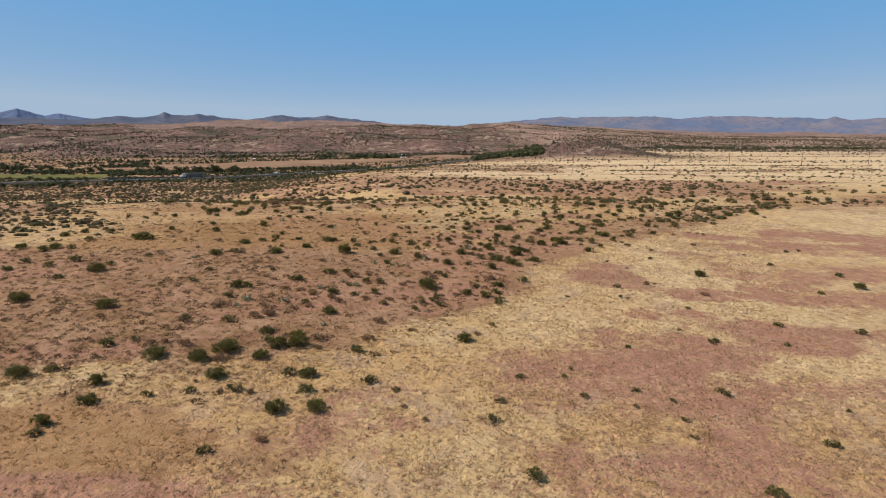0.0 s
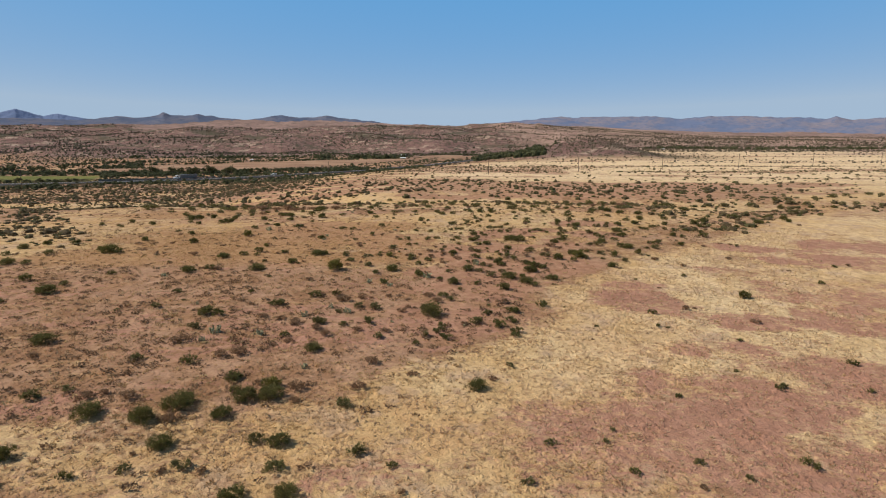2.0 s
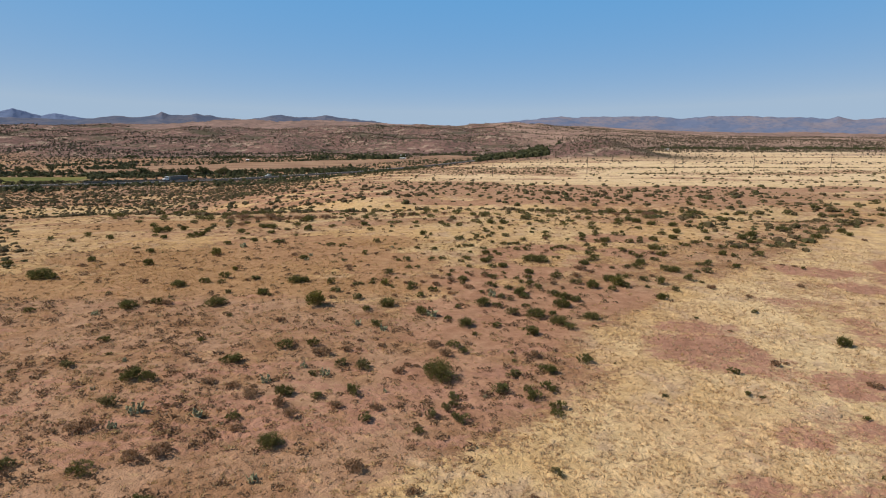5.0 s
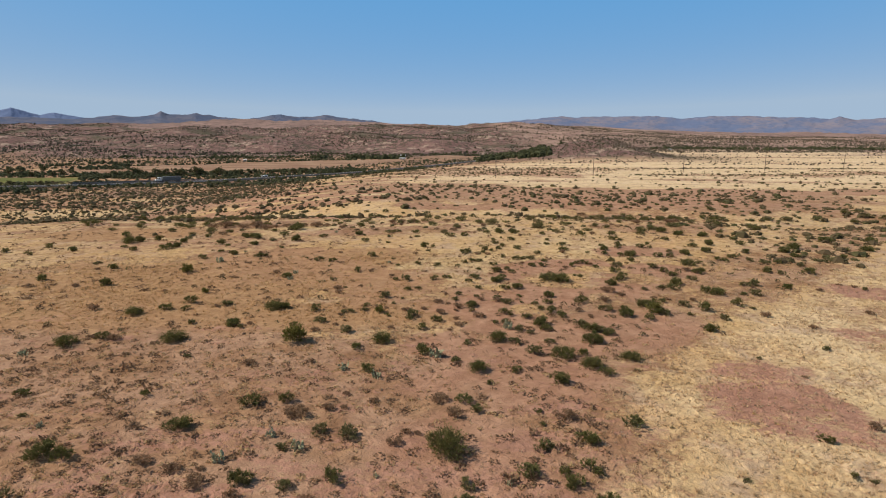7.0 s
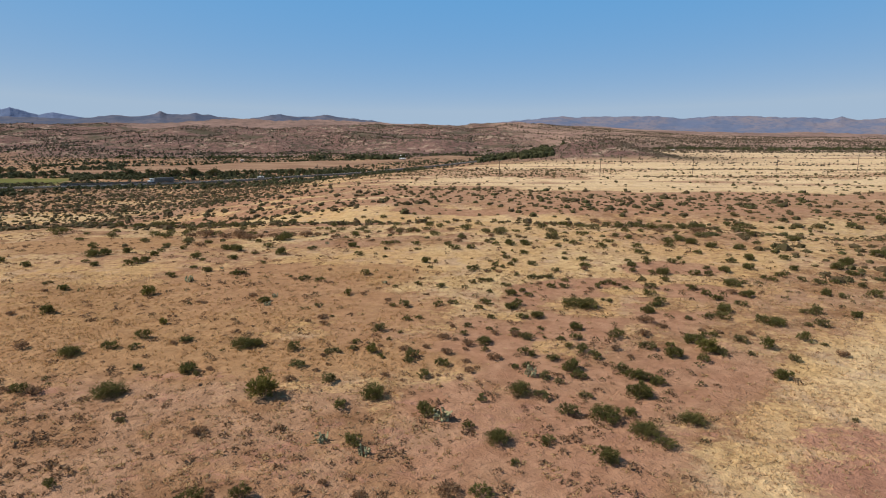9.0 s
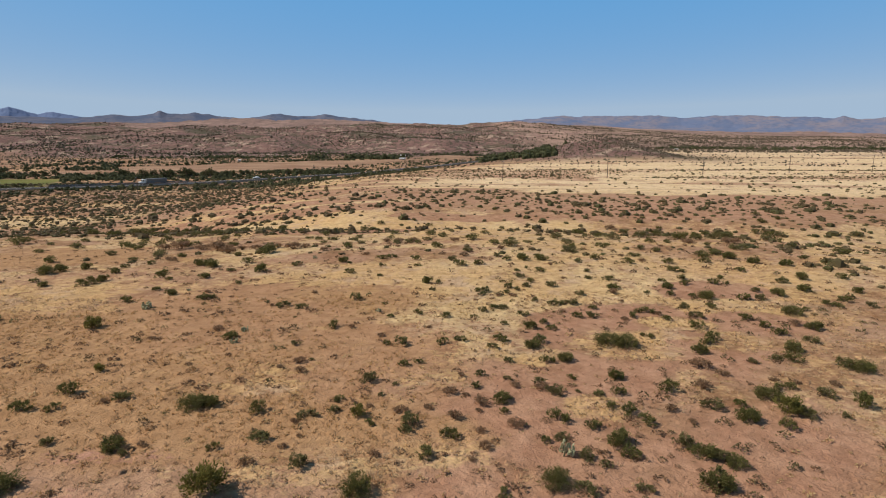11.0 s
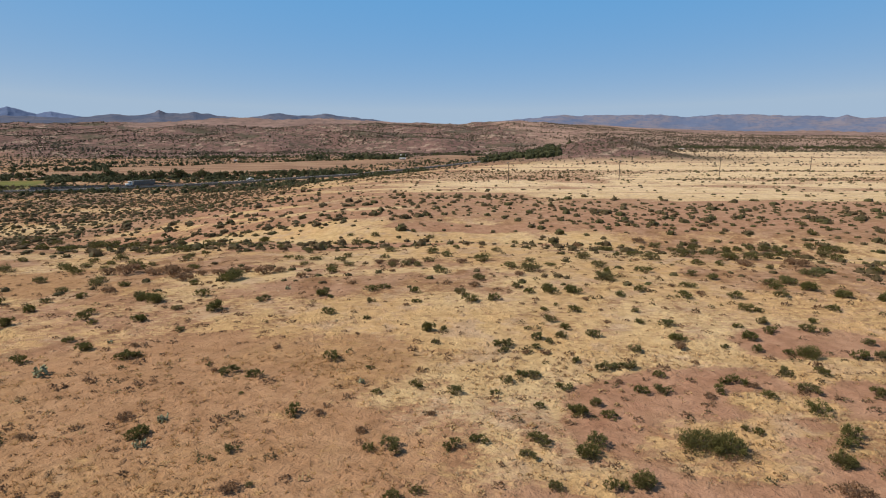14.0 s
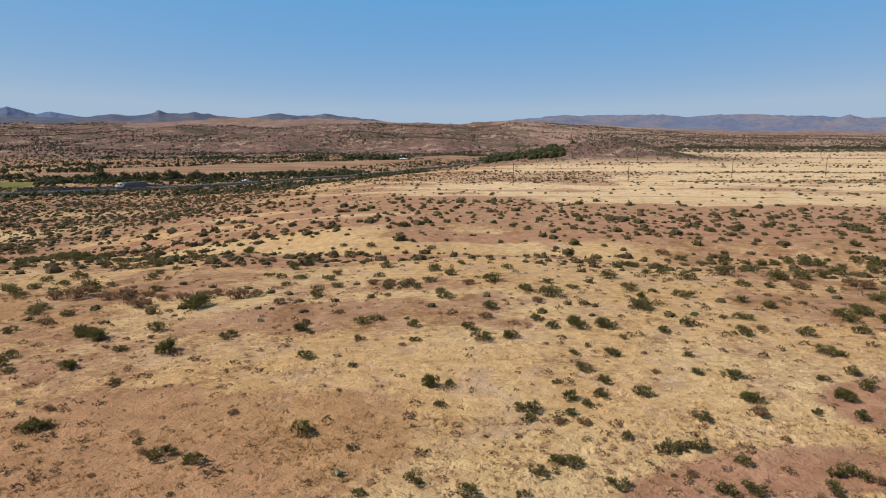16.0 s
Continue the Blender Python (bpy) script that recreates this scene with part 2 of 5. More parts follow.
def vnoise(x, y, size, seed=0):
    """Smooth noise from 0 to 1 with grains of that size."""
    x, y = np.asarray(x, float) / size, np.asarray(y, float) / size
    ix, iy = np.floor(x), np.floor(y)
    fx, fy = x - ix, y - iy
    fx, fy = fx * fx * (3 - 2 * fx), fy * fy * (3 - 2 * fy)
    a, b = lattice(ix, iy, seed), lattice(ix + 1, iy, seed)
    c, d = lattice(ix, iy + 1, seed), lattice(ix + 1, iy + 1, seed)
    return (a * (1 - fx) + b * fx) * (1 - fy) + (c * (1 - fx) + d * fx) * fy


def fbm(x, y, size, seed=0, octaves=4):
    total, weight = 0.0, 0.0
    for k in range(octaves):
        total = total + vnoise(x, y, size / 2 ** k, seed + 17 * k) * 0.55 ** k
        weight += 0.55 ** k
    return total / weight


EDGE_Y = (0, 200, 300, 440, 757, 1100, 1700)
EDGE_X = (-120, -75, -90, -85, 41, 120, 150)


def wash_line(x):
    """The y of the dry wash that crosses the place."""
    return 231 - 70 * np.tanh(x / 280.0) + 4.5 * np.sin(x / 19.0) + 3 * np.sin(x / 8.3 + 1) + 0.0002 * x * x


def height(x, y):
    """The ground's height: the low rise in front, the wash, the plain, the valley and the far hills."""
    x, y = np.asarray(x, float), np.asarray(y, float)
    qx, qy = 85 * np.tanh(x / 85), np.clip(y, 10, 196)
    near = -3.5 - 0.0786 * qx + 0.1228 * qy - 0.00024 * qx * qx - 0.000326 * qy * qy + 0.000535 * qx * qy
    edge = np.interp(y, EDGE_Y, EDGE_X)
    plain = 5.6 + 1.0 * smooth(240, 290, y) - 3.4 * smooth(290, 420, y) - 6.0 * smooth(480, 800, y)
    drop = smooth(70, -85, x - edge)
    far = plain * (1 - drop) + (-7.0 - 2.0 * smooth(450, 560, y)) * drop
    wash = wash_line(x)
    far = far - 2.6 * np.exp(-((y - wash) / 15.0) ** 2) * (1 - 0.6 * drop)
    z = near + (far - near) * smooth(wash - 62, wash + 2, y)
    turn = np.arctan2(x, np.maximum(y, 1))
    # far slopes behind the valley
    rise = smooth(1050, 2700, y) * (66 - 40 * smooth(0.08, 0.5, turn)) + smooth(2500, 4200, y) * 22
    rolls = ((fbm(x, y, 420, 5, 5) - 0.45) * 56 + (fbm(x, y, 130, 6, 3) - 0.5) * 30) * smooth(1020, 1500, y) * (1 - 0.72 * smooth(0.1, 0.4, turn))
    knoll = 25 * np.exp(-((x - 216) / np.where(x > 216, 72, 88)) ** 2 - ((y - 900) / 115) ** 2) * (0.75 + 0.5 * fbm(x, y, 60, 9, 3))
    bumps = (fbm(x, y, 24, 3, 3) - 0.5) * 0.5 * smooth(30, 60, y) + (fbm(x, y, 90, 8, 2) - 0.5) * 2.4 * smooth(215, 300, y)
    return z + rise + rolls + knoll + bumps


# ---- mesh helpers ----
def tri_mesh(name, verts, faces, material, smoothed=False):
    """A mesh from arrays of corners and faces of one length."""
    verts, faces = np.asarray(verts, np.float32), np.asarray(faces, np.int32)
    me = bpy.data.meshes.new(name)
    n, k = faces.shape
    me.vertices.add(len(verts))
    me.vertices.foreach_set("co", verts.ravel())
    me.loops.add(n * k)
    me.loops.foreach_set("vertex_index", faces.ravel())
    me.polygons.add(n)
    me.polygons.foreach_set("loop_start", np.arange(0, n * k, k, dtype=np.int32))
    me.polygons.foreach_set("loop_total", np.full(n, k, np.int32))
    if smoothed:
        me.polygons.foreach_set("use_smooth", np.ones(n, bool))
    me.update(calc_edges=True)
    me.materials.append(material)
    return me


def part(name, bm, material, parent, label=""):
    """One bmesh as one mesh under a thing or a part."""
    me = bpy.data.meshes.new(name)
    bm.to_mesh(me)
    bm.free()
    me.materials.append(material)
    ob = new(name, me)
    ob.parent = parent
    return tagged(ob, label) if label else ob


def part_of(name, me, parent, label=""):
    ob = new(name, me)
    ob.parent = parent
    return tagged(ob, label) if label else ob


def box(bm, x, y, z, sx, sy, sz, bevel=0.0, m=None):
    got = bmesh.ops.create_cube(bm, size=1.0, matrix=(m or Matrix()) @ Matrix.LocRotScale((x, y, z), None, (sx, sy, sz)))
    if bevel:
        edges = list({e for v in got["verts"] for e in v.link_edges})
        bmesh.ops.bevel(bm, geom=edges, offset=bevel, segments=2, affect="EDGES", profile=0.5)
    return bm


def rod(bm, a, b, r0, r1, sides=6):
    a, b = Vector(a), Vector(b)
    d = b - a
    m = Matrix.Translation((a + b) / 2) @ d.to_track_quat("Z", "Y").to_matrix().to_4x4()
    bmesh.ops.create_cone(bm, cap_ends=True, segments=sides, radius1=r0, radius2=r1, depth=d.length, matrix=m)
    return bm


def fresh():
    return bmesh.new()


def up(x, y):
    return float(height(x, y))


def splat(x, y, spots, jitter=0.35):
    """How far each place lies within ragged oval spots (x, y, half width, half depth), from 0 to 1."""
    rag = ((fbm(x, y, 9, 31, 4) - 0.5) * 2 + (fbm(x * 0.6, y, 2.6, 35, 3) - 0.5) * 0.9) * jitter
    most = np.zeros_like(np.asarray(x, float))
    for cx, cy, rx, ry in spots:
        r = np.sqrt(((x - cx) / rx) ** 2 + ((y - cy) / ry) ** 2)
        most = np.maximum(most, smooth(1.25, 0.65, r + rag))
    return most


# ---- ground cover zones ----
BARE = [(4, 123, 6, 6), (8, 136, 4, 4), (14, 139, 7, 3), (26, 138, 7, 5), (19, 127, 8, 4), (4, 117, 8, 7), (9, 110, 9, 6), (-2, 108, 5, 5), (18, 141, 10, 5), (33, 152, 7, 4), (23, 131, 9, 5), (11, 125, 8, 6), (32, 140, 7, 4), (20, 114, 10, 8), (6, 100, 13, 6), (0, 88, 7, 8),
        (75, 245, 50, 9), (22, 272, 26, 5), (95, 284, 45, 6), (-27, 267, 22, 4), (-88, 257, 30, 5), (-20, 229, 45, 4), (-32, 214, 18, 4), (60, 258, 40, 8), (-55, 280, 40, 6), (0, 246, 26, 4), (-70, 240, 30, 5), (-8, 290, 30, 5), (-40, 262, 40, 6), (-25, 315, 50, 6), (-80, 300, 40, 8), (-110, 265, 50, 10), (120, 275, 60, 8)]
PURPLE = [(62, 103, 22, 7), (82, 121, 22, 6), (29, 69, 17, 8), (48, 74, 18, 7), (64, 90, 18, 5), (102, 130, 30, 7),
          (28, 96, 9, 6), (51, 113, 9, 3), (57, 101, 5, 10), (41, 90, 6, 3.5), (28, 80, 3, 2.2), (36, 81, 3, 2.2), (60, 130, 8, 3.5), (78, 134, 6, 5), (29, 104, 6, 3), (51, 94, 4, 3), (22, 72, 4, 2)]
MAUVE = [(8, 57, 24, 5), (14, 46, 30, 7), (-6, 50, 14, 4), (42, 57, 20, 6), (-5, 54, 13, 5), (13, 65, 12, 4), (31, 71, 12, 5), (0, 47, 22, 6), (-25, 40, 20, 3), (10, 61, 16, 5), (55, 60, 20, 6)]
OCHRE = [(-40, 132, 34, 14), (-30, 118, 26, 7), (-38, 45, 24, 6), (-25, 146, 20, 8), (-60, 118, 22, 8), (-70, 178, 25, 10)]
RUSTY = [(2, 135, 15, 7), (-8, 127, 14, 6), (-27, 138, 12, 10), (-36, 151, 13, 7), (-46, 163, 20, 8), (-26, 173, 13, 4), (-18, 190, 26, 4)]
STRAW_RINGS = [(15, 133.5, 5, 4), (22, 139, 4, 2.5), (27, 134, 5, 3), (30, 128, 5, 3), (19, 124, 4, 3), (9, 120, 3, 2), (-5, 114, 4, 3)]


ROWS_OF_SCRUB = [(15, 466, 95, 52), (95, 492, 60, 26), (215, 428, 110, 13), (225, 502, 130, 12), (250, 700, 220, 12), (540, 880, 190, 13), (470, 650, 240, 8), (330, 590, 170, 9)]


def streaked(x, y):
    """Thin brown strips that run across the far plain."""
    side = smooth(-40, 60, x - np.interp(y, EDGE_Y, EDGE_X)) * smooth(310, 380, y) * smooth(1500, 1200, y)
    s = 0.35 * smooth(0.58, 0.68, fbm(x * 0.16, y, 42, 191, 4))
    return side * np.maximum(s, splat(x, y, ROWS_OF_SCRUB, 0.5))


def zones(x, y):
    """Cover by grass, red bare soil, purple soil, ochre grass, hill scrub, bare field, crop and pale plain, each from 0 to 1."""
    rag = (fbm(x, y, 14, 41, 4) - 0.5)
    limit = np.interp(y, (30, 56, 82, 107, 128, 178, 240), (-40, -5, 9, 20, 46, 105, 150))
    foot = np.interp(x, (-60, -43, -29, -20, -6, 2, 12), (54, 57, 63, 66, 70, 79, 84))
    slope = smooth(5, -5, x - limit + 22 * rag) * smooth(-5, 4, y - foot + 16 * rag) * smooth(116, 101, y + 0.06 * x + 20 * rag)
    bare = splat(x, y, BARE, 0.5)
    bare = bare * (1 - 0.85 * splat(x, y, STRAW_RINGS, 0.8))
    bare = bare * (0.55 + 0.45 * smooth(0.1, 0.6, bare * 0.6 + (fbm(x, y, 7, 43, 4) - 0.5) * 1.3))
    bare = bare * np.where(y < 160, smooth(5, -3, x - limit + 14 * rag), 1.0)
    streaks = (fbm(x * 0.45, y, 9, 37, 4) - 0.5) * 1.5 + (fbm(x * 0.6, y, 2.4, 39, 3) - 0.5) * 0.5
    purple = np.maximum(splat(x, y, PURPLE, 0.6), np.maximum(0.75 * splat(x, y, MAUVE, 0.6), 0.3 * splat(x, y, [(50, 74, 44, 26), (95, 115, 40, 18)], 0.7)))
    purple = purple * smooth(0.03, 0.72, purple * 0.62 + streaks)
    purple = np.maximum(purple, 0.42 * slope * smooth(-0.3, 0.4, streaks))
    flat_mauve = smooth(4, -4, y - 55 - 0.62 * x + 20 * rag) * smooth(-24, -6, x + 12 * rag) * smooth(92, 70, y)
    purple = np.maximum(purple, 0.50 * flat_mauve * (1 - 0.45 * smooth(18, 40, x)) * smooth(-0.25, 0.35, streaks))
    ochre = splat(x, y, OCHRE, 0.6)
    patch = fbm(x, y, 26, 51, 4)
    strips = fbm(x * 0.35, y, 26, 53, 3)
    grass = 0.76 + 0.45 * (patch - 0.5) - 0.34 * ochre
    grass = grass * (1 - 0.54 * slope) * (1 - 0.95 * bare) * (1 - 0.45 * purple)
    thin = smooth(1, -5, x - limit + 14 * rag) * smooth(-34, -18, x - limit) * smooth(108, 120, y) * smooth(200, 180, y)
    grass = grass * (1 - 0.36 * thin)
    crest = smooth(155, 185, y)
    grass = grass * (1 - crest * (0.06 + 0.50 * smooth(0.48, 0.62, fbm(x, y, 22, 59, 4))))
    far = smooth(196, 238, y + 70 * (fbm(x, y, 40, 57, 4) - 0.5))
    grass = grass * (1 - far) + far * np.clip(2.5 * (strips - 0.275 + 0.45 * (fbm(x * 0.6, y * 0.5, 9, 55, 3) - 0.5) + 0.24 * smooth(285, 330, y + 70 * (fbm(x * 0.7, y, 50, 67, 4) - 0.5)) * smooth(20, 110, x - np.interp(y, EDGE_Y, EDGE_X))), 0.05, 1) * (1 - 0.8 * bare)
    edge = np.interp(y, EDGE_Y, EDGE_X)
    low = smooth(20, -60, x - edge) * smooth(230, 320, y)
    grass = grass * (1 - 0.10 * low - 0.30 * low * smooth(320, 390, y))
    bare = bare * (1 - 0.30 * far)
    red = np.maximum(0.9 * bare, 0.16 * slope) + 0.2 * far * (1 - smooth(0.3, 0.6, strips))
    rusty = splat(x, y, RUSTY, 0.8) * (1 - far)
    grass = grass * (1 - 0.24 * rusty)
    red = np.maximum(red, 0.30 * rusty)
    track = np.exp(-((y - 318 - 5 * np.sin(x / 40.0)) / 1.6) ** 2) * smooth(-15, 5, x) * smooth(150, 120, x)
    grass = grass * (1 - 0.8 * track)
    red = np.maximum(red, 0.5 * track)
    strip = streaked(x, y)
    grass = grass * (1 - 0.45 * strip)
    red = red * (1 - 0.5 * strip) + 0.30 * strip + 0.6 * splat(x, y, [(330, 790, 130, 60)], 0.8)
    hills = np.maximum(smooth(950, 1150, y + 300 * (fbm(x, y, 200, 61, 3) - 0.5)), np.exp(-((x - 208) / 135) ** 2 - ((y - 890) / 150) ** 4) * 1.5)
    flat = smooth(0.10, 0.22, np.arctan2(x, np.maximum(y, 1))) * smooth(1420, 1250, y) * smooth(0.4, 0.55, fbm(x * 0.3, y, 160, 63, 3))
    hills = np.maximum(hills, 0.40 * low * smooth(0.46, 0.60, fbm(x, y, 50, 65, 3)))
    hills = np.clip(hills * (1 - 0.8 * flat * smooth(330, 420, x)), 0, 1)
    fx0, fx1 = np.interp(y, (590, 640, 690, 700, 767, 900, 1000), (-330, -400, -400, -345, -390, -330, -230)), np.interp(y, (590, 640, 790, 900, 1000), (-290, -240, -110, -65, -40))
    field = smooth(-10, 10, x - fx0 + 30 * rag) * smooth(10, -10, x - fx1 + 30 * rag) * smooth(612, 625, y) * smooth(1000, 985, y)
    field = field * smooth(8, -8, y - 767 - 0.745 * (x + 387) + 20 * rag)
    field = np.maximum(field, splat(x, y, [(10, 1075, 60, 60)], 0.2))
    crop = smooth(-268, -280, x + 0.45 * (y - 470)) * smooth(-640, -620, x) * smooth(478, 486, y + 0.12 * x + 40) * smooth(588, 576, y)
    hump = np.clip(1.5 * np.exp(-((x - 208) / 135) ** 2 - ((y - 890) / 150) ** 4), 0, 1)
    pale = (1 - hump) * (0.5 * smooth(225, 270, y) + 0.5 * smooth(290, 350, y + 70 * (fbm(x * 0.7, y, 50, 67, 4) - 0.5))) * smooth(10, 110, x - edge)
    pale = np.maximum(pale, 0.42 * smooth(-2, 10, x - limit + 14 * rag) * smooth(48, 74, y) * (1 - far) * (1 - purple))
    return grass, np.clip(red, 0, 1), purple * (1 - far), ochre, hills, field, crop, pale


def zone_marks(me, x, y):
    for name, values in zip(("grass", "red", "purple", "ochre", "hills", "field", "crop", "pale"), zones(x, y)):
        me.attributes.new(name, "FLOAT", "POINT").data.foreach_set("value", np.asarray(values, np.float32))


def ground_sheet():
    near = np.arange(-160, 36, 12.0)
    mid = np.arange(36, 262, 0.9)
    far, step = [262.0], 1.0
    while far[-1] < 4700:
        step *= 1.024
        far.append(far[-1] + step)
    ys = np.concatenate([near, mid, far])
    us = np.linspace(-1, 1, 281)
    us = 0.33 * us + 0.67 * us ** 3
    width = 190 + 0.95 * np.maximum(ys, 0)
    x, y = us[None, :] * width[:, None], np.repeat(ys[:, None], len(us), 1)
    verts = np.stack([x, y, height(x, y)], -1).reshape(-1, 3)
    r, c = len(ys), len(us)
    i = (np.arange(r - 1)[:, None] * c + np.arange(c - 1)[None, :]).ravel()
    me = tri_mesh("ground", verts, np.stack([i, i + 1, i + c + 1, i + c], -1), GROUND, True)
    zone_marks(me, verts[:, 0], verts[:, 1])
    tagged(new("ground", me), "dry grassland with red soil, straw grass and far hills", "ground", kind="structure")


ground_sheet()


# ---- far ranges ----
def ridge(name, reach, depth, crest, material, rough, seed, label):
    """A range at that distance. crest: bearings in degrees and heights above the eye, in metres for each kilometre."""
    bearing = np.radians(np.linspace(crest[0][0], crest[-1][0], 420))
    top = np.interp(np.degrees(bearing), [c[0] for c in crest], [c[1] for c in crest]) * reach / 1000 * np.cos(bearing) + 28 - 0.0024 * reach
    even = np.convolve(np.pad(top, 30, "edge"), np.ones(61) / 61, "valid")
    rows = np.linspace(-1, 0.6, 30)
    verts = []
    for k in rows:
        rad = reach + depth * k
        x, y = rad * np.sin(bearing), 55 + rad * np.cos(bearing)
        share = np.clip(1 - abs(k), 0, 1) ** 1.25
        gully = (fbm(x, y, reach * 0.055, seed, 5) - 0.5) * rough * (1 - share) * 2.2 * (share > 0.02)
        small = (fbm(x, y, reach * 0.009, seed + 3, 3) - 0.5) * rough * 0.30
        base = height(x, y) - 6
        verts.append(np.stack([x, y, base + (even + (top - even) * share ** 0.7 - base) * np.clip(share + gully * share / rough * 0.55, 0, 1.1) + small * share], -1))
    verts = np.array(verts)
    r, c = verts.shape[:2]
    i = (np.arange(r - 1)[:, None] * c + np.arange(c - 1)[None, :]).ravel()
    me = tri_mesh(name, verts.reshape(-1, 3), np.stack([i, i + 1, i + c + 1, i + c], -1), material, True)
    tagged(new(name, me), label, "mountains", kind="structure")


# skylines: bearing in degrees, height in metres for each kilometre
# peaks, range and mesa carry their haze in the material colour
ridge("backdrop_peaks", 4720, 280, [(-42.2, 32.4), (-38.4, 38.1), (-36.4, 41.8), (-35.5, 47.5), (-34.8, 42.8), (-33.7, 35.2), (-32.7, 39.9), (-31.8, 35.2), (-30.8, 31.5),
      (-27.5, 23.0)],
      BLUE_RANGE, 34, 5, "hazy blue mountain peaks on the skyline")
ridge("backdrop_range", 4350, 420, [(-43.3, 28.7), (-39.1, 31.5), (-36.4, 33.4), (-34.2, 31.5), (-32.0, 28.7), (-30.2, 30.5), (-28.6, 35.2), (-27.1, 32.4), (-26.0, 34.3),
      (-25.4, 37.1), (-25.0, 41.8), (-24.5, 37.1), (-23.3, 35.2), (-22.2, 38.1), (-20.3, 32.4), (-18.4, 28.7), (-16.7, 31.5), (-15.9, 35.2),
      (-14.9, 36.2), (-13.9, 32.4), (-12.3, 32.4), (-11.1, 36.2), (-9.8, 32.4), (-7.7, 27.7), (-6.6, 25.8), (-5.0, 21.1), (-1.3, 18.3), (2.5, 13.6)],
      GREY_RANGE, 36, 7, "dark mountain range with painted-in haze under a clear sky")
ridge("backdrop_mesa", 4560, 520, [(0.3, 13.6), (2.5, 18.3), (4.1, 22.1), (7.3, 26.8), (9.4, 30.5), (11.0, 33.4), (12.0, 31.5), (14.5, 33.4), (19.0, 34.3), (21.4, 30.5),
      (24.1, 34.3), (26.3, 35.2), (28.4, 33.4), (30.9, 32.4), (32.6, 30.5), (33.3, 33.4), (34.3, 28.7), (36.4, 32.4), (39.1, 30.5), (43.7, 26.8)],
      MESA_RANGE, 40, 11, "long mesa range with painted-in blue haze on the skyline")
ridge("backdrop_hills", 3200, 700, [(-44.2, 11.7), (-36.4, 12.7), (-28.8, 17.4), (-23.1, 24.0), (-19.8, 28.7), (-17.4, 28.7), (-14.9, 24.9), (-11.9, 27.7), (-8.8, 24.9),
      (-4.5, 20.2), (-0.2, 18.3), (6.2, 16.4), (11.5, 13.6), (16.5, 9.9), (21.4, 8.9), (25.9, 7.0), (30.9, 8.0), (36.4, 4.2), (45.1, 4.2)],
      BROWN_HILLS, 55, 13, "bare brown hills with scattered scrub")

# ---- plants ----
def leaves(rng, centres, spread, count, size, fan=0.0, slim=0.33):
    """Small pointed leaves strewn about the given centres; fan: how far they point away from the foot."""
    n = len(centres) * count
    c = np.repeat(centres, count, 0) + rng.normal(0, 1, (n, 3)) * np.repeat(np.asarray(spread).reshape(-1, 1) * np.ones((len(centres), 1)), count, 0)
    way = rng.normal(0, 1, (n, 3)) + (0, 0, 0.7)
    if fan:
        out = c - (0, 0, 0.08)
        way = 0.55 * way + fan * out / (np.linalg.norm(out, axis=1, keepdims=True) + 1e-6)
    way /= np.linalg.norm(way, axis=1, keepdims=True)
    side = np.cross(way, rng.normal(0, 1, (n, 3)))
    side /= np.linalg.norm(side, axis=1, keepdims=True) + 1e-6
    length = size * rng.uniform(0.6, 1.4, (n, 1))
    verts = np.stack([c - side * length * slim, c + side * length * slim, c + way * length], 1)
    verts[:, :, 2] = np.maximum(verts[:, :, 2], 0.01)
    return verts.reshape(-1, 3), np.arange(3 * n).reshape(-1, 3)


def twigs(rng, count, reach, rise, thick, sides=3, forks=2):
    """Thin bent stems from the foot outwards."""
    bm = fresh()
    tips = []
    for _ in range(count):
        a = rng.uniform(0, 2 * math.pi)
        out = reach * rng.uniform(0.35, 1.0)
        foot = Vector((0.05 * math.cos(a), 0.05 * math.sin(a), -0.03))
        knee = Vector((out * 0.45 * math.cos(a), out * 0.45 * math.sin(a), rise * rng.uniform(0.35, 0.6)))
        rod(bm, foot, knee, thick, thick * 0.7, sides)
        for _ in range(forks):
            b = a + rng.uniform(-0.6, 0.6)
            tip = Vector((out * math.cos(b), out * math.sin(b), rise * rng.uniform(0.6, 1.0) * (1.15 - 0.5 * out / reach)))
            rod(bm, knee, tip, thick * 0.65, thick * 0.25, sides)
            tips.append(tip)
    return bm, tips


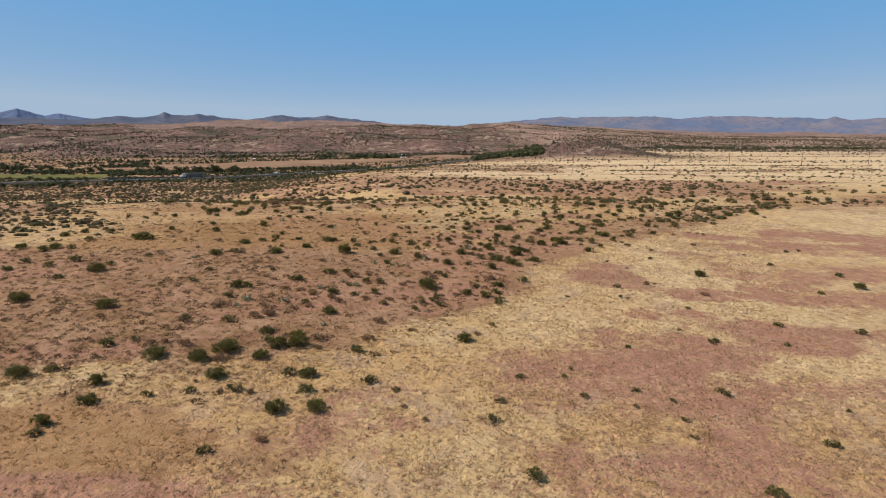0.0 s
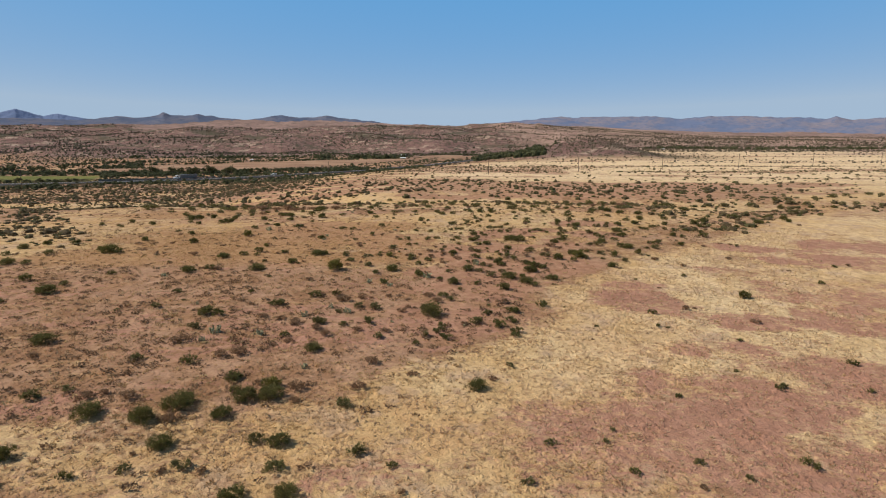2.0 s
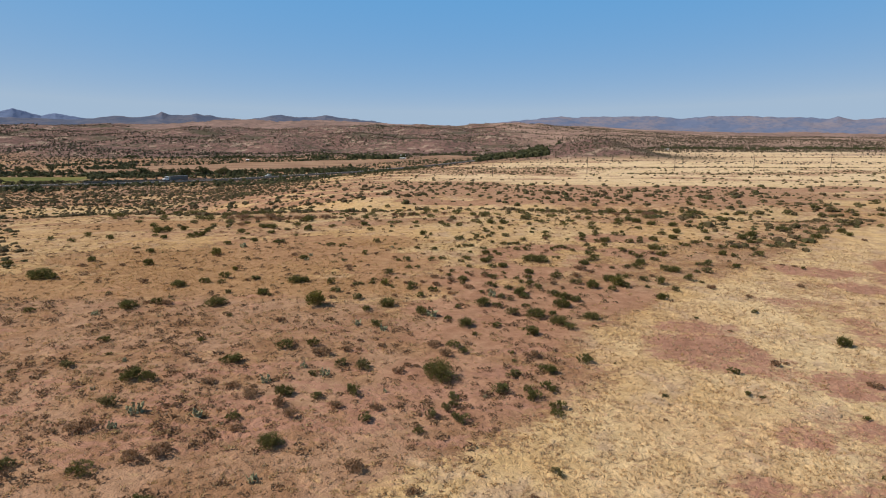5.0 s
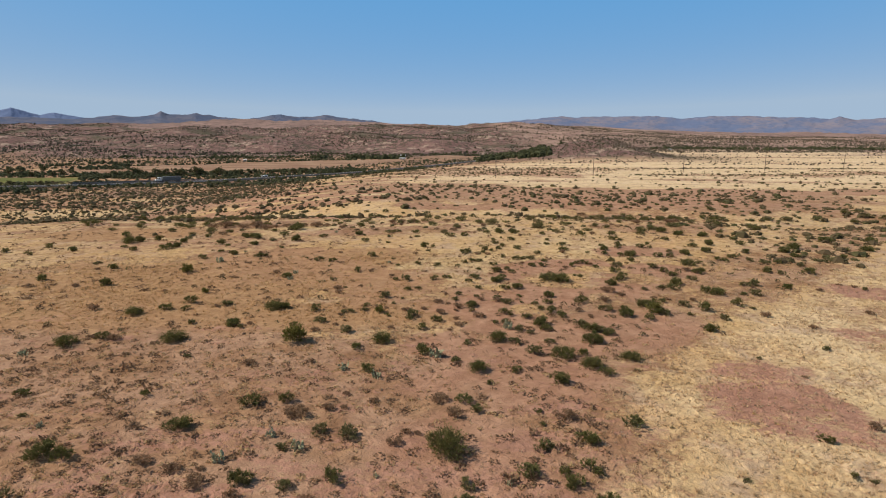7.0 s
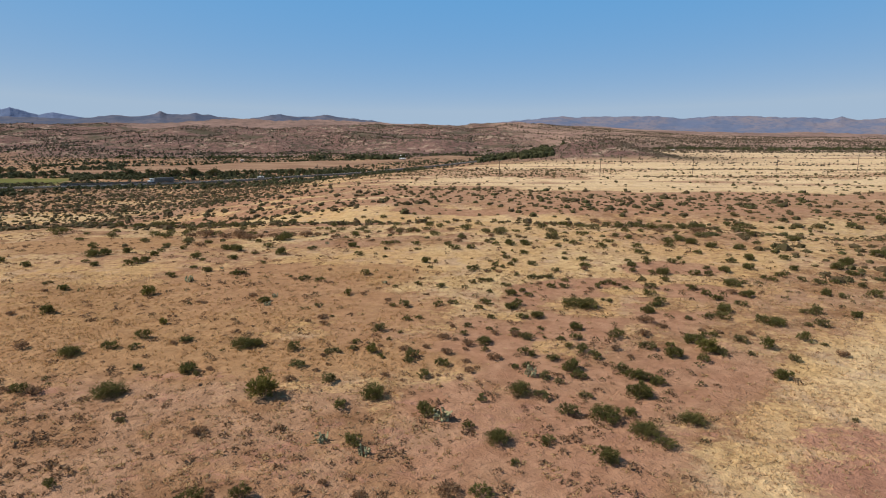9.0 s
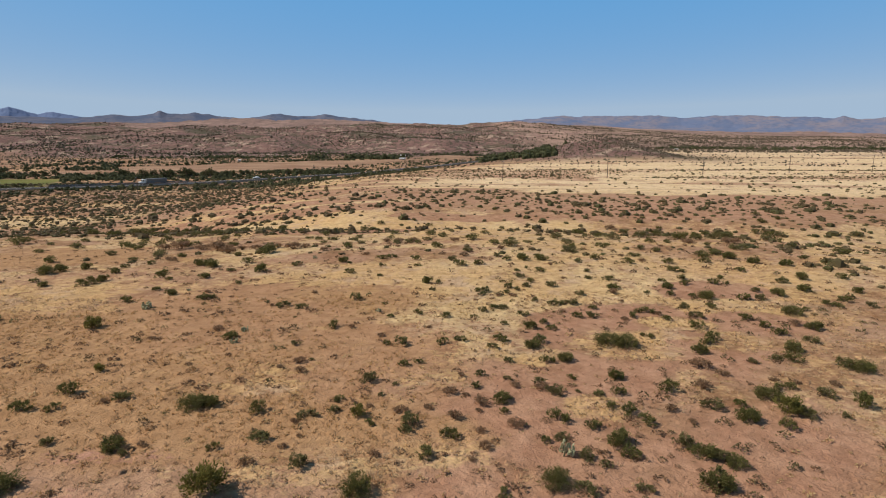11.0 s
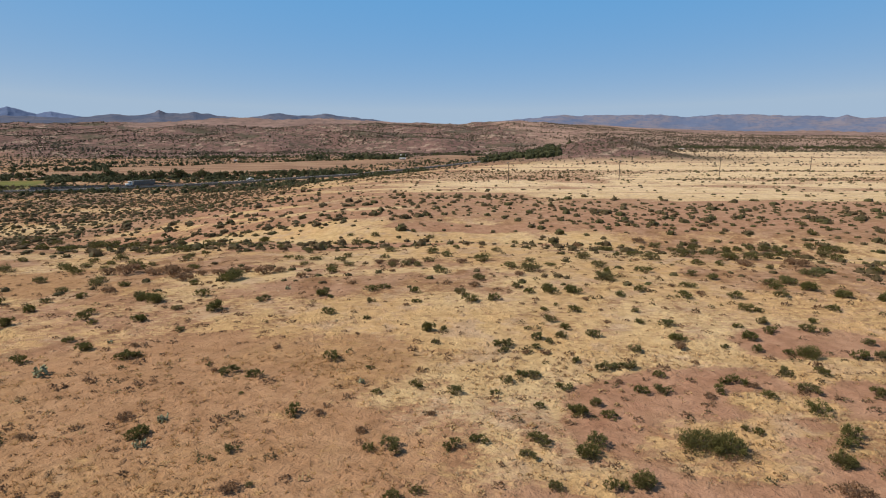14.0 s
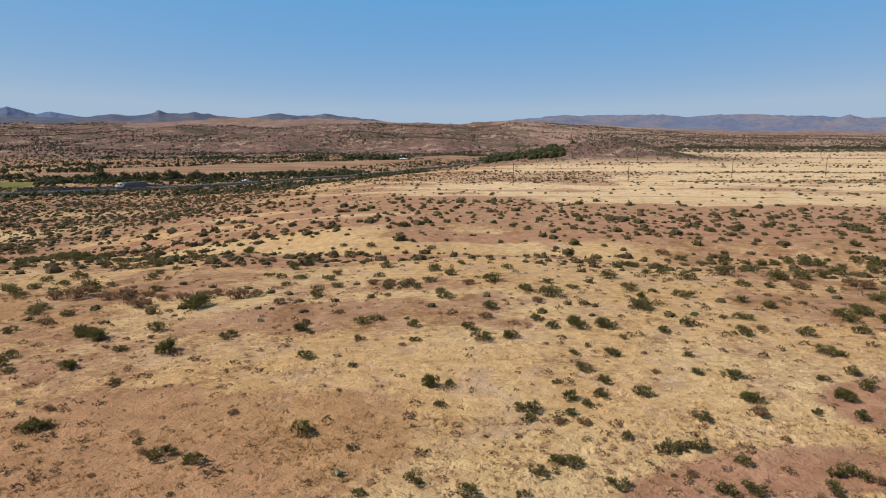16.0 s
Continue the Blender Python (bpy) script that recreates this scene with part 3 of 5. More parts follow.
def shrub_kind(name, seed, leaf, lobes, count, size, tall, label, category, gap=0.0):
    """A shrub one metre across: stems and a ragged crown of many small leaves in lobes."""
    rng = np.random.default_rng(seed)
    root = new(name)
    root.empty_display_size = 0.2
    bm, tips = twigs(rng, 8, 0.40, tall * 0.72, 0.012)
    part("woody_base", bm, BARK, root)
    mounds = []
    for _ in range(lobes):
        a, r = rng.uniform(0, 2 * math.pi), 0.34 * math.sqrt(rng.uniform(0, 1))
        mounds.append((r * math.cos(a), r * math.sin(a) * 0.9, tall * rng.uniform(0.22, 0.56) * (1.15 - 1.3 * r)))
    centres, spread = [], []
    for mx, my, mz in mounds:
        for _ in range(7):
            v = rng.normal(0, 1, 3)
            v /= np.linalg.norm(v)
            v[2] = v[2] * 0.75 + 0.12
            centres.append((mx + 0.19 * v[0], my + 0.19 * v[1], max(0.05, mz + tall * 0.40 * v[2])))
            spread.append(rng.uniform(0.032, 0.062))
    centres += [tuple(t) for t in tips]
    spread += [0.035] * len(tips)
    keep = rng.uniform(0, 1, len(centres)) > gap
    centres, spread = np.array(centres)[keep], np.array(spread)[keep]
    v, f = leaves(rng, centres, spread, int(count * 1.15), size * 1.25, 1.0, 0.23)
    part_of("foliage", tri_mesh("foliage", v, f, leaf), root)
    return tagged(root, label, category)


def dry_kind(seed, label):
    """A low dead bush: a tangle of bare twigs with a few dry leaves."""
    rng = np.random.default_rng(seed)
    root = new("dry_bush")
    bm, tips = twigs(rng, 26, 0.48, 0.42, 0.010, 3, 3)
    part("twig_tangle", bm, DRYTWIG, root)
    centres = np.array([tuple(t) for t in tips]) * (0.9, 0.9, 0.85)
    v, f = leaves(rng, centres, 0.05, 7, 0.075)
    part_of("dry_foliage", tri_mesh("dry_foliage", v, f, DRYTWIG), root)
    return tagged(root, label, "bush")


def cactus_kind(seed):
    """A spreading prickly pear: flat oval pads standing on one another."""
    rng = np.random.default_rng(seed)
    root = new("prickly_pear")

    def pad(base, turn, lean, size):
        m = Matrix.Translation(base) @ Matrix.Rotation(turn, 4, "Z") @ Matrix.Rotation(lean, 4, "X") @ Matrix.Translation((0, 0, size * 0.5))
        bm = fresh()
        bmesh.ops.create_uvsphere(bm, u_segments=7, v_segments=5, radius=0.5, matrix=m @ Matrix.Diagonal((size * 0.85, size * 0.22, size, 1)))
        part("pad", bm, PAD, root)
        return m @ Vector((0, 0, size * 0.46))

    for _ in range(13):
        a, r = rng.uniform(0, 2 * math.pi), 0.42 * math.sqrt(rng.uniform(0, 1))
        at = Vector((r * math.cos(a), r * math.sin(a), -0.02))
        for _ in range(int(rng.integers(2, 4))):
            at = pad(at, rng.uniform(0, 6.28), rng.uniform(-0.7, 0.7), rng.uniform(0.18, 0.27))
            if rng.uniform() < 0.4:
                pad(at, rng.uniform(0, 6.28), rng.uniform(-0.9, 0.9), rng.uniform(0.13, 0.19))
    return tagged(root, "clump of pale green prickly pear cactus on bare soil", "cactus", "prickly pears")


def strew(kinds, rows, group, seed, tall=(0.85, 1.25), full=1.0):
    """Stands copies of the kinds at (x, y, width)."""
    rng = np.random.default_rng(seed)
    used, firsts = set(), []
    for x, y, wide in rows:
        k = int(rng.integers(len(kinds)))
        m = (Matrix.Translation((x, y, up(x, y) - 0.02)) @ Matrix.Rotation(rng.uniform(0, 6.28), 4, "Z")
             @ Matrix.Diagonal((wide * 1.08 * full, wide * rng.uniform(0.85, 1.12) * full, wide * 0.98 * rng.uniform(*tall), 1)))
        if k in used:
            copy_thing(kinds[k], m)
        else:
            used.add(k)
            firsts.append((tagged(kinds[k], group=group), m))
    for ob, m in firsts:
        ob.matrix_basis = m
    for k in set(range(len(kinds))) - used:
        for ob in (*kinds[k].children_recursive, kinds[k]):
            bpy.data.objects.remove(ob)


# places and widths of the bushes on the rise, walked from south to north
SHRUBS_1 = [
    (26.7, 43.0, 1.6), (7.4, 43.5, 1.6), (-19.7, 44.7, 1.2), (-34.9, 46.5, 1.1), (-35.4, 48.0, 1.7), (35.9, 50.2, 1.2), (23.2, 50.3, 0.7), (4.7, 51.4, 1.3),
    (-15.7, 51.5, 2.1), (-33.5, 51.9, 1.8), (-12.0, 52.2, 2.4), (23.4, 53.1, 0.8), (-28.5, 53.3, 1.1), (-24.7, 54.4, 1.0), (5.7, 54.7, 0.9), (-20.8, 55.0, 1.3),
    (-13.6, 55.0, 1.6), (-34.4, 55.7, 1.9), (-4.8, 56.0, 1.0), (41.5, 56.2, 0.7), (-43.4, 56.6, 2.7), (23.6, 56.6, 0.7), (14.5, 56.7, 1.0), (-7.7, 57.5, 1.6),
    (-23.4, 57.6, 2.5), (-40.6, 58.1, 1.3), (20.3, 58.2, 0.9), (-14.2, 58.4, 2.0), (29.6, 58.5, 1.4), (-16.2, 58.6, 1.4), (8.3, 60.1, 1.1), (13.2, 60.8, 0.6),
]
SHRUBS_2 = [
    (-26.8, 61.1, 3.0), (-31.8, 61.6, 3.2), (-20.2, 62.2, 1.9), (14.3, 62.6, 0.6), (-24.6, 63.5, 3.3), (-38.5, 64.3, 1.5), (-9.9, 64.8, 1.6), (-19.1, 65.1, 2.1),
    (-17.0, 65.5, 2.9), (-36.1, 66.0, 1.2), (-20.5, 66.5, 1.3), (-21.6, 68.9, 1.8), (22.7, 69.0, 0.8), (2.6, 69.0, 2.3), (34.3, 71.5, 1.3), (43.8, 71.7, 0.9),
    (-27.2, 72.5, 1.9), (-32.9, 72.8, 1.3), (6.5, 74.2, 0.9), (31.3, 74.9, 0.7), (56.7, 76.5, 1.4), (-15.2, 76.5, 2.3), (-45.6, 77.1, 2.9), (46.2, 78.0, 1.2),
    (-3.9, 78.9, 0.9), (-59.1, 79.3, 3.1), (-19.3, 80.1, 1.2), (-8.5, 80.4, 1.3), (-0.5, 80.9, 1.4), (-3.0, 81.4, 1.3), (-30.7, 82.0, 1.5), (8.0, 82.3, 1.2),
]
SHRUBS_3 = [
    (-1.4, 82.9, 1.3), (8.2, 83.4, 1.4), (35.9, 83.5, 0.8), (-13.1, 84.0, 1.0), (-16.2, 84.4, 1.7), (-1.0, 84.7, 1.2), (-10.0, 84.8, 1.8), (6.5, 85.0, 1.5),
    (18.8, 86.1, 0.6), (3.6, 86.3, 1.5), (6.0, 86.4, 1.1), (28.1, 86.5, 0.6), (8.0, 86.7, 1.6), (-29.7, 86.8, 1.7), (27.0, 87.0, 0.9), (-31.2, 87.0, 2.1),
    (-43.5, 88.3, 0.7), (-14.5, 88.5, 1.0), (-2.3, 89.0, 3.7), (5.1, 89.5, 1.6), (-39.0, 89.6, 1.4), (-10.0, 90.4, 1.6), (8.7, 90.7, 1.8), (-60.8, 90.8, 1.4),
    (-12.2, 91.0, 1.4), (-23.3, 91.2, 2.0), (27.8, 91.6, 1.1), (60.9, 92.2, 1.1), (-36.4, 92.6, 0.7), (16.0, 92.8, 0.4), (5.5, 92.9, 0.6), (13.0, 93.0, 1.6),
]
SHRUBS_4 = [
    (-18.9, 94.7, 2.2), (5.5, 94.9, 0.8), (0.2, 94.9, 1.3), (69.3, 95.4, 2.1), (-15.9, 95.6, 1.7), (-72.4, 95.6, 1.9), (-57.6, 95.7, 3.2), (-38.9, 96.2, 1.3),
    (-28.4, 96.4, 1.1), (-0.8, 96.5, 1.6), (-66.9, 97.8, 1.7), (-57.1, 99.4, 1.7), (44.4, 99.6, 2.1), (1.8, 99.8, 0.8), (8.2, 100.5, 1.9), (-72.9, 100.7, 2.0),
    (70.0, 101.6, 1.6), (-9.7, 101.6, 1.8), (-64.6, 102.0, 2.2), (0.8, 102.4, 2.3), (13.2, 102.4, 1.7), (4.6, 102.5, 1.3), (12.3, 103.9, 2.4), (-1.3, 104.3, 1.0),
    (-28.1, 104.4, 0.8), (-53.6, 105.6, 1.4), (16.7, 105.7, 2.3), (9.8, 106.1, 2.8), (-4.6, 106.3, 1.8), (6.9, 106.6, 1.6), (30.3, 106.7, 0.6), (-11.6, 106.9, 1.6),
]
SHRUBS_5 = [
    (12.1, 106.9, 1.4), (-42.1, 107.4, 2.5), (-31.5, 108.7, 2.9), (-0.0, 108.7, 1.1), (-9.0, 108.9, 2.3), (-39.4, 109.2, 1.7), (5.3, 109.4, 1.3), (39.2, 109.5, 0.9),
    (9.0, 109.6, 1.0), (3.4, 110.0, 2.3), (-76.1, 110.2, 2.1), (13.8, 110.2, 2.2), (-13.4, 111.5, 1.5), (7.2, 112.1, 0.9), (-25.6, 112.5, 0.8), (-81.7, 112.7, 2.6),
    (16.3, 112.7, 1.8), (-72.0, 112.8, 2.0), (-5.1, 112.8, 1.4), (-75.2, 112.8, 2.6), (6.0, 112.9, 1.3), (15.2, 113.3, 1.4), (-19.8, 113.4, 0.9), (9.2, 113.4, 1.4),
    (-26.7, 113.5, 1.8), (14.4, 113.6, 1.8), (-31.6, 113.9, 1.0), (28.9, 114.2, 1.9), (-16.9, 114.5, 1.5), (3.6, 114.8, 0.9), (8.9, 114.8, 2.1), (13.6, 115.0, 1.6),
]
SHRUBS_6 = [
    (-3.3, 115.1, 1.4), (4.8, 115.1, 1.2), (-6.5, 115.8, 1.0), (7.6, 116.8, 1.2), (-6.2, 116.8, 1.6), (-9.3, 116.9, 0.9), (-39.9, 117.0, 2.4), (22.6, 117.6, 1.4),
    (11.8, 117.7, 1.4), (5.1, 117.8, 1.6), (-14.3, 118.0, 1.4), (32.1, 118.2, 1.3), (20.0, 118.5, 1.8), (-36.7, 118.6, 1.5), (-12.3, 118.8, 1.0), (1.0, 118.8, 0.8),
    (-34.4, 118.8, 1.1), (-18.3, 118.9, 1.7), (10.9, 119.0, 1.4), (25.2, 119.3, 1.6), (28.3, 119.4, 1.0), (-23.8, 119.5, 2.5), (-80.7, 119.8, 1.6), (9.7, 119.9, 1.2),
    (-73.0, 120.0, 2.1), (-22.5, 120.0, 1.9), (18.0, 120.2, 1.5), (-29.9, 120.6, 1.5), (-12.2, 120.6, 1.1), (1.0, 120.7, 1.7), (20.5, 120.8, 1.1), (-60.5, 121.2, 1.8),
]
SHRUBS_7 = [
    (-8.9, 121.4, 0.6), (31.0, 121.5, 2.1), (-35.0, 121.6, 2.0), (-62.7, 122.0, 4.0), (9.3, 122.0, 1.1), (5.6, 122.1, 1.6), (23.5, 122.2, 2.1), (11.0, 122.2, 1.3),
    (37.6, 122.3, 0.8), (7.6, 122.5, 0.5), (29.0, 123.0, 1.6), (15.6, 123.1, 2.0), (-1.0, 123.1, 0.9), (36.1, 123.3, 1.9), (-7.9, 123.4, 0.6), (25.2, 123.8, 1.2),
    (-65.7, 123.9, 1.7), (-10.2, 124.0, 1.5), (26.5, 124.1, 1.1), (4.6, 124.2, 1.1), (1.9, 124.7, 0.7), (7.6, 125.1, 0.8), (11.6, 125.4, 1.7), (-0.5, 125.5, 1.0),
    (-81.8, 126.1, 2.4), (-7.4, 127.4, 1.1), (39.3, 127.9, 1.1), (40.9, 128.0, 1.6), (-6.0, 128.0, 0.9), (2.4, 128.5, 0.9), (6.1, 128.5, 1.5), (34.3, 128.6, 1.8),
]
SHRUBS_8 = [
    (-16.2, 128.7, 0.6), (7.9, 129.0, 1.7), (25.8, 129.3, 0.9), (28.4, 129.9, 1.2), (30.1, 129.9, 1.9), (-50.6, 130.1, 2.0), (-80.1, 130.5, 1.8), (-74.4, 130.7, 2.0),
    (47.5, 131.4, 1.7), (21.6, 131.4, 1.7), (1.2, 131.8, 1.1), (41.5, 131.9, 1.4), (31.3, 132.0, 2.1), (5.2, 132.1, 1.8), (43.0, 132.3, 1.5), (-18.7, 132.5, 1.0),
    (-9.5, 132.7, 0.9), (14.8, 132.8, 2.9), (-7.9, 132.8, 1.5), (-3.9, 132.9, 1.3), (13.1, 133.2, 2.9), (6.2, 133.4, 1.4), (23.3, 133.4, 1.6), (-61.9, 133.4, 1.7),
    (-2.0, 133.5, 1.2), (2.1, 133.5, 1.6), (-25.9, 134.4, 1.7), (34.6, 134.4, 1.3), (24.4, 134.7, 2.1), (18.0, 135.0, 0.9), (17.4, 135.6, 0.7), (32.4, 136.4, 1.5),
]
SHRUBS_9 = [
    (8.0, 137.2, 1.2), (5.7, 137.6, 1.7), (-15.8, 137.6, 1.5), (24.3, 138.1, 2.1), (37.3, 138.3, 2.1), (32.0, 138.6, 1.4), (3.0, 138.6, 0.9), (50.4, 138.7, 1.3),
    (7.5, 139.1, 1.1), (55.1, 139.2, 2.0), (48.8, 139.8, 1.7), (21.8, 140.6, 1.3), (-0.3, 140.8, 0.8), (-55.6, 140.8, 1.7), (-20.8, 140.9, 0.5), (-9.8, 140.9, 0.8),
    (-3.4, 141.0, 1.2), (30.8, 141.0, 1.8), (11.7, 141.1, 1.3), (13.4, 141.3, 1.4), (18.1, 141.4, 1.2), (25.6, 141.6, 1.4), (5.5, 141.8, 1.2), (-6.7, 142.1, 1.1),
    (1.0, 142.9, 1.2), (9.3, 142.9, 0.4), (20.4, 143.0, 1.6), (19.3, 143.1, 1.0), (37.8, 143.5, 2.8), (56.3, 143.6, 1.3), (3.4, 144.1, 1.3), (2.3, 144.2, 1.1),
]
SHRUBS_10 = [
    (14.2, 144.3, 1.1), (-59.9, 144.3, 1.2), (-20.8, 144.3, 1.4), (40.0, 144.7, 1.3), (25.4, 144.8, 1.4), (28.7, 144.9, 1.4), (-23.3, 145.0, 1.5), (53.6, 145.2, 1.4),
    (9.8, 145.6, 1.3), (-11.0, 145.8, 0.7), (12.2, 145.9, 1.3), (11.2, 146.0, 1.3), (45.0, 146.3, 1.5), (62.5, 146.5, 1.2), (49.6, 146.7, 1.4), (-25.7, 146.8, 0.7),
    (44.2, 147.1, 1.3), (7.7, 147.2, 0.9), (61.1, 147.5, 1.0), (-43.9, 148.0, 1.5), (-14.9, 148.0, 1.8), (47.3, 148.3, 1.6), (29.9, 148.6, 2.5), (34.6, 148.7, 1.6),
    (36.7, 148.8, 1.4), (-34.4, 148.8, 1.8), (-33.4, 148.9, 1.2), (28.3, 149.2, 1.1), (1.3, 149.6, 1.1), (14.0, 149.8, 1.5), (25.7, 150.1, 1.2), (4.5, 150.5, 0.9),
]
SHRUBS_11 = [
    (40.0, 150.5, 2.1), (22.9, 150.8, 0.8), (1.7, 151.0, 1.5), (-39.8, 151.0, 1.8), (0.7, 151.2, 1.1), (-5.2, 151.9, 0.8), (37.9, 152.0, 1.3), (6.0, 152.0, 0.9),
    (51.7, 152.1, 1.7), (44.3, 152.3, 2.2), (19.0, 152.7, 1.7), (58.9, 153.0, 2.5), (5.0, 153.1, 1.3), (26.5, 153.2, 1.8), (-77.7, 153.4, 1.3), (7.5, 153.5, 1.2),
    (-42.7, 153.6, 1.3), (10.9, 153.8, 1.4), (29.5, 155.0, 1.6), (71.4, 155.0, 1.5), (75.5, 155.1, 2.6), (-5.8, 155.3, 1.7), (-4.4, 155.3, 0.9), (35.5, 155.3, 0.9),
    (33.6, 155.5, 1.9), (-83.4, 155.7, 1.5), (4.4, 155.8, 0.8), (8.5, 156.0, 1.2), (43.7, 156.1, 1.5), (-32.5, 156.4, 1.2), (26.9, 156.4, 1.1), (-54.8, 156.6, 2.0),
]
SHRUBS_12 = [
    (-71.9, 156.8, 1.7), (-60.4, 157.1, 1.7), (19.7, 157.1, 1.6), (-54.0, 157.7, 2.0), (16.8, 157.7, 1.0), (30.1, 157.8, 1.4), (47.2, 157.9, 2.0), (36.0, 158.1, 1.2),
    (7.2, 158.5, 1.4), (53.8, 158.8, 2.0), (-43.6, 159.3, 1.2), (-13.0, 159.3, 0.9), (-53.1, 159.5, 2.0), (-63.5, 159.6, 1.3), (-38.8, 160.2, 1.7), (-45.7, 160.8, 1.9),
    (-78.8, 160.9, 2.0), (17.6, 161.5, 0.9), (-17.8, 161.5, 1.8), (10.5, 161.7, 1.9), (7.2, 162.1, 1.0), (40.8, 162.2, 1.6), (30.8, 162.2, 2.2), (54.3, 162.8, 1.3),
    (-45.9, 162.9, 1.9), (-31.6, 163.9, 2.2), (8.9, 164.0, 0.8), (-36.5, 164.6, 1.2), (-54.3, 164.6, 1.7), (-65.3, 165.0, 3.3), (-7.7, 165.7, 1.1), (49.8, 165.8, 2.0),
]
SHRUBS_13 = [
    (-1.2, 166.1, 2.2), (-13.4, 166.3, 1.2), (1.8, 166.3, 1.6), (31.9, 166.9, 2.0), (-64.1, 166.9, 2.2), (25.4, 167.3, 2.1), (45.5, 167.4, 2.2), (37.9, 167.7, 1.5),
    (-27.1, 167.8, 1.6), (17.7, 168.1, 1.3), (-40.8, 168.2, 2.7), (-60.9, 168.6, 1.9), (-18.8, 168.6, 0.8), (-55.1, 168.8, 1.4), (-2.3, 169.0, 1.6), (6.5, 169.3, 1.4),
    (12.1, 169.5, 2.0), (-20.1, 169.8, 1.7), (-8.0, 170.0, 1.7), (20.9, 170.1, 1.6), (9.1, 170.3, 2.0), (-35.9, 170.4, 2.0), (43.0, 170.5, 2.1), (-43.9, 170.5, 1.5),
    (55.6, 170.9, 1.3), (-51.8, 171.0, 1.6), (39.3, 171.2, 1.8), (-14.1, 171.7, 1.8), (-20.0, 171.9, 1.1), (5.2, 171.9, 1.4), (28.0, 172.4, 2.1), (-12.4, 172.6, 2.0),
]
SHRUBS_14 = [
    (-56.1, 172.9, 1.6), (-9.0, 173.0, 0.9), (20.3, 173.1, 1.6), (11.7, 173.5, 0.9), (23.2, 173.5, 1.4), (39.7, 173.6, 2.4), (-43.2, 173.6, 1.5), (6.3, 174.6, 1.5),
    (-71.0, 174.6, 2.8), (42.5, 175.0, 2.2), (-53.1, 175.6, 1.0), (-65.4, 175.8, 1.5), (0.6, 176.4, 2.4), (-21.4, 176.6, 1.6), (33.3, 176.9, 2.4), (17.8, 177.0, 2.6),
    (-49.5, 177.0, 1.9), (13.0, 177.1, 1.1), (-39.8, 177.3, 1.7), (-6.3, 177.6, 1.3), (66.4, 177.7, 2.7), (9.9, 178.1, 1.2), (11.9, 178.2, 1.5), (-25.6, 178.2, 0.8),
    (38.1, 178.3, 1.2), (-27.3, 178.5, 1.1), (-36.8, 179.3, 1.6), (29.0, 179.8, 1.5), (31.5, 179.8, 2.1), (-54.5, 180.1, 2.4), (-35.4, 180.6, 3.9), (-64.0, 180.7, 2.6),
]
SHRUBS_15 = [
    (48.8, 180.9, 1.7), (37.8, 181.0, 1.1), (-4.6, 181.5, 2.1), (-18.6, 181.5, 1.4), (44.4, 181.6, 1.4), (-23.1, 181.9, 1.3), (60.1, 182.2, 2.4), (25.6, 182.4, 2.6),
    (8.6, 182.8, 3.8), (58.1, 183.0, 1.6), (-14.3, 183.2, 1.6), (-5.3, 184.5, 1.8), (-21.8, 184.6, 2.1), (45.7, 184.7, 1.8), (-79.9, 185.0, 2.1), (22.5, 185.3, 1.3),
    (19.6, 186.0, 2.7), (-25.6, 186.3, 1.5), (12.3, 186.4, 1.8), (-62.5, 187.3, 2.3), (-8.6, 188.1, 2.1), (39.5, 188.2, 1.8), (-12.7, 188.6, 1.9), (36.5, 189.1, 2.3),
    (-22.5, 189.2, 1.9), (-44.9, 189.6, 2.2), (-75.6, 189.8, 3.2), (-53.8, 190.1, 2.2), (-65.4, 190.3, 2.4), (-60.0, 190.5, 2.1), (-19.8, 191.0, 2.1), (-32.6, 191.1, 1.6),
]
SHRUBS_16 = [
    (-67.2, 191.9, 2.6), (-38.0, 192.0, 1.3), (-7.0, 192.4, 2.1), (-17.5, 192.4, 1.3), (-49.7, 192.6, 1.1), (-56.2, 192.9, 2.8), (-27.8, 193.0, 1.8), (-64.7, 193.3, 2.4),
    (-53.8, 194.1, 1.7), (-84.6, 195.6, 1.8), (-62.2, 196.1, 2.3), (-22.0, 196.6, 2.3), (-92.0, 197.4, 4.6), (-14.8, 198.1, 1.8), (-27.2, 198.3, 2.4), (-23.2, 198.6, 1.4),
    (-30.0, 199.2, 1.9), (-50.4, 199.4, 2.3), (-67.3, 200.2, 2.5), (-32.5, 200.8, 1.8), (-81.0, 200.9, 2.4), (-21.8, 200.9, 2.0), (-6.3, 201.7, 2.7), (-63.8, 202.6, 3.1),
    (-51.7, 204.5, 1.9), (-14.3, 206.3, 2.6), (-30.2, 207.0, 2.6), (86.5, 208.5, 2.0), (-44.6, 210.0, 1.6), (-40.5, 212.3, 1.6), (-62.3, 213.1, 3.0), (-37.2, 213.3, 2.4),
]
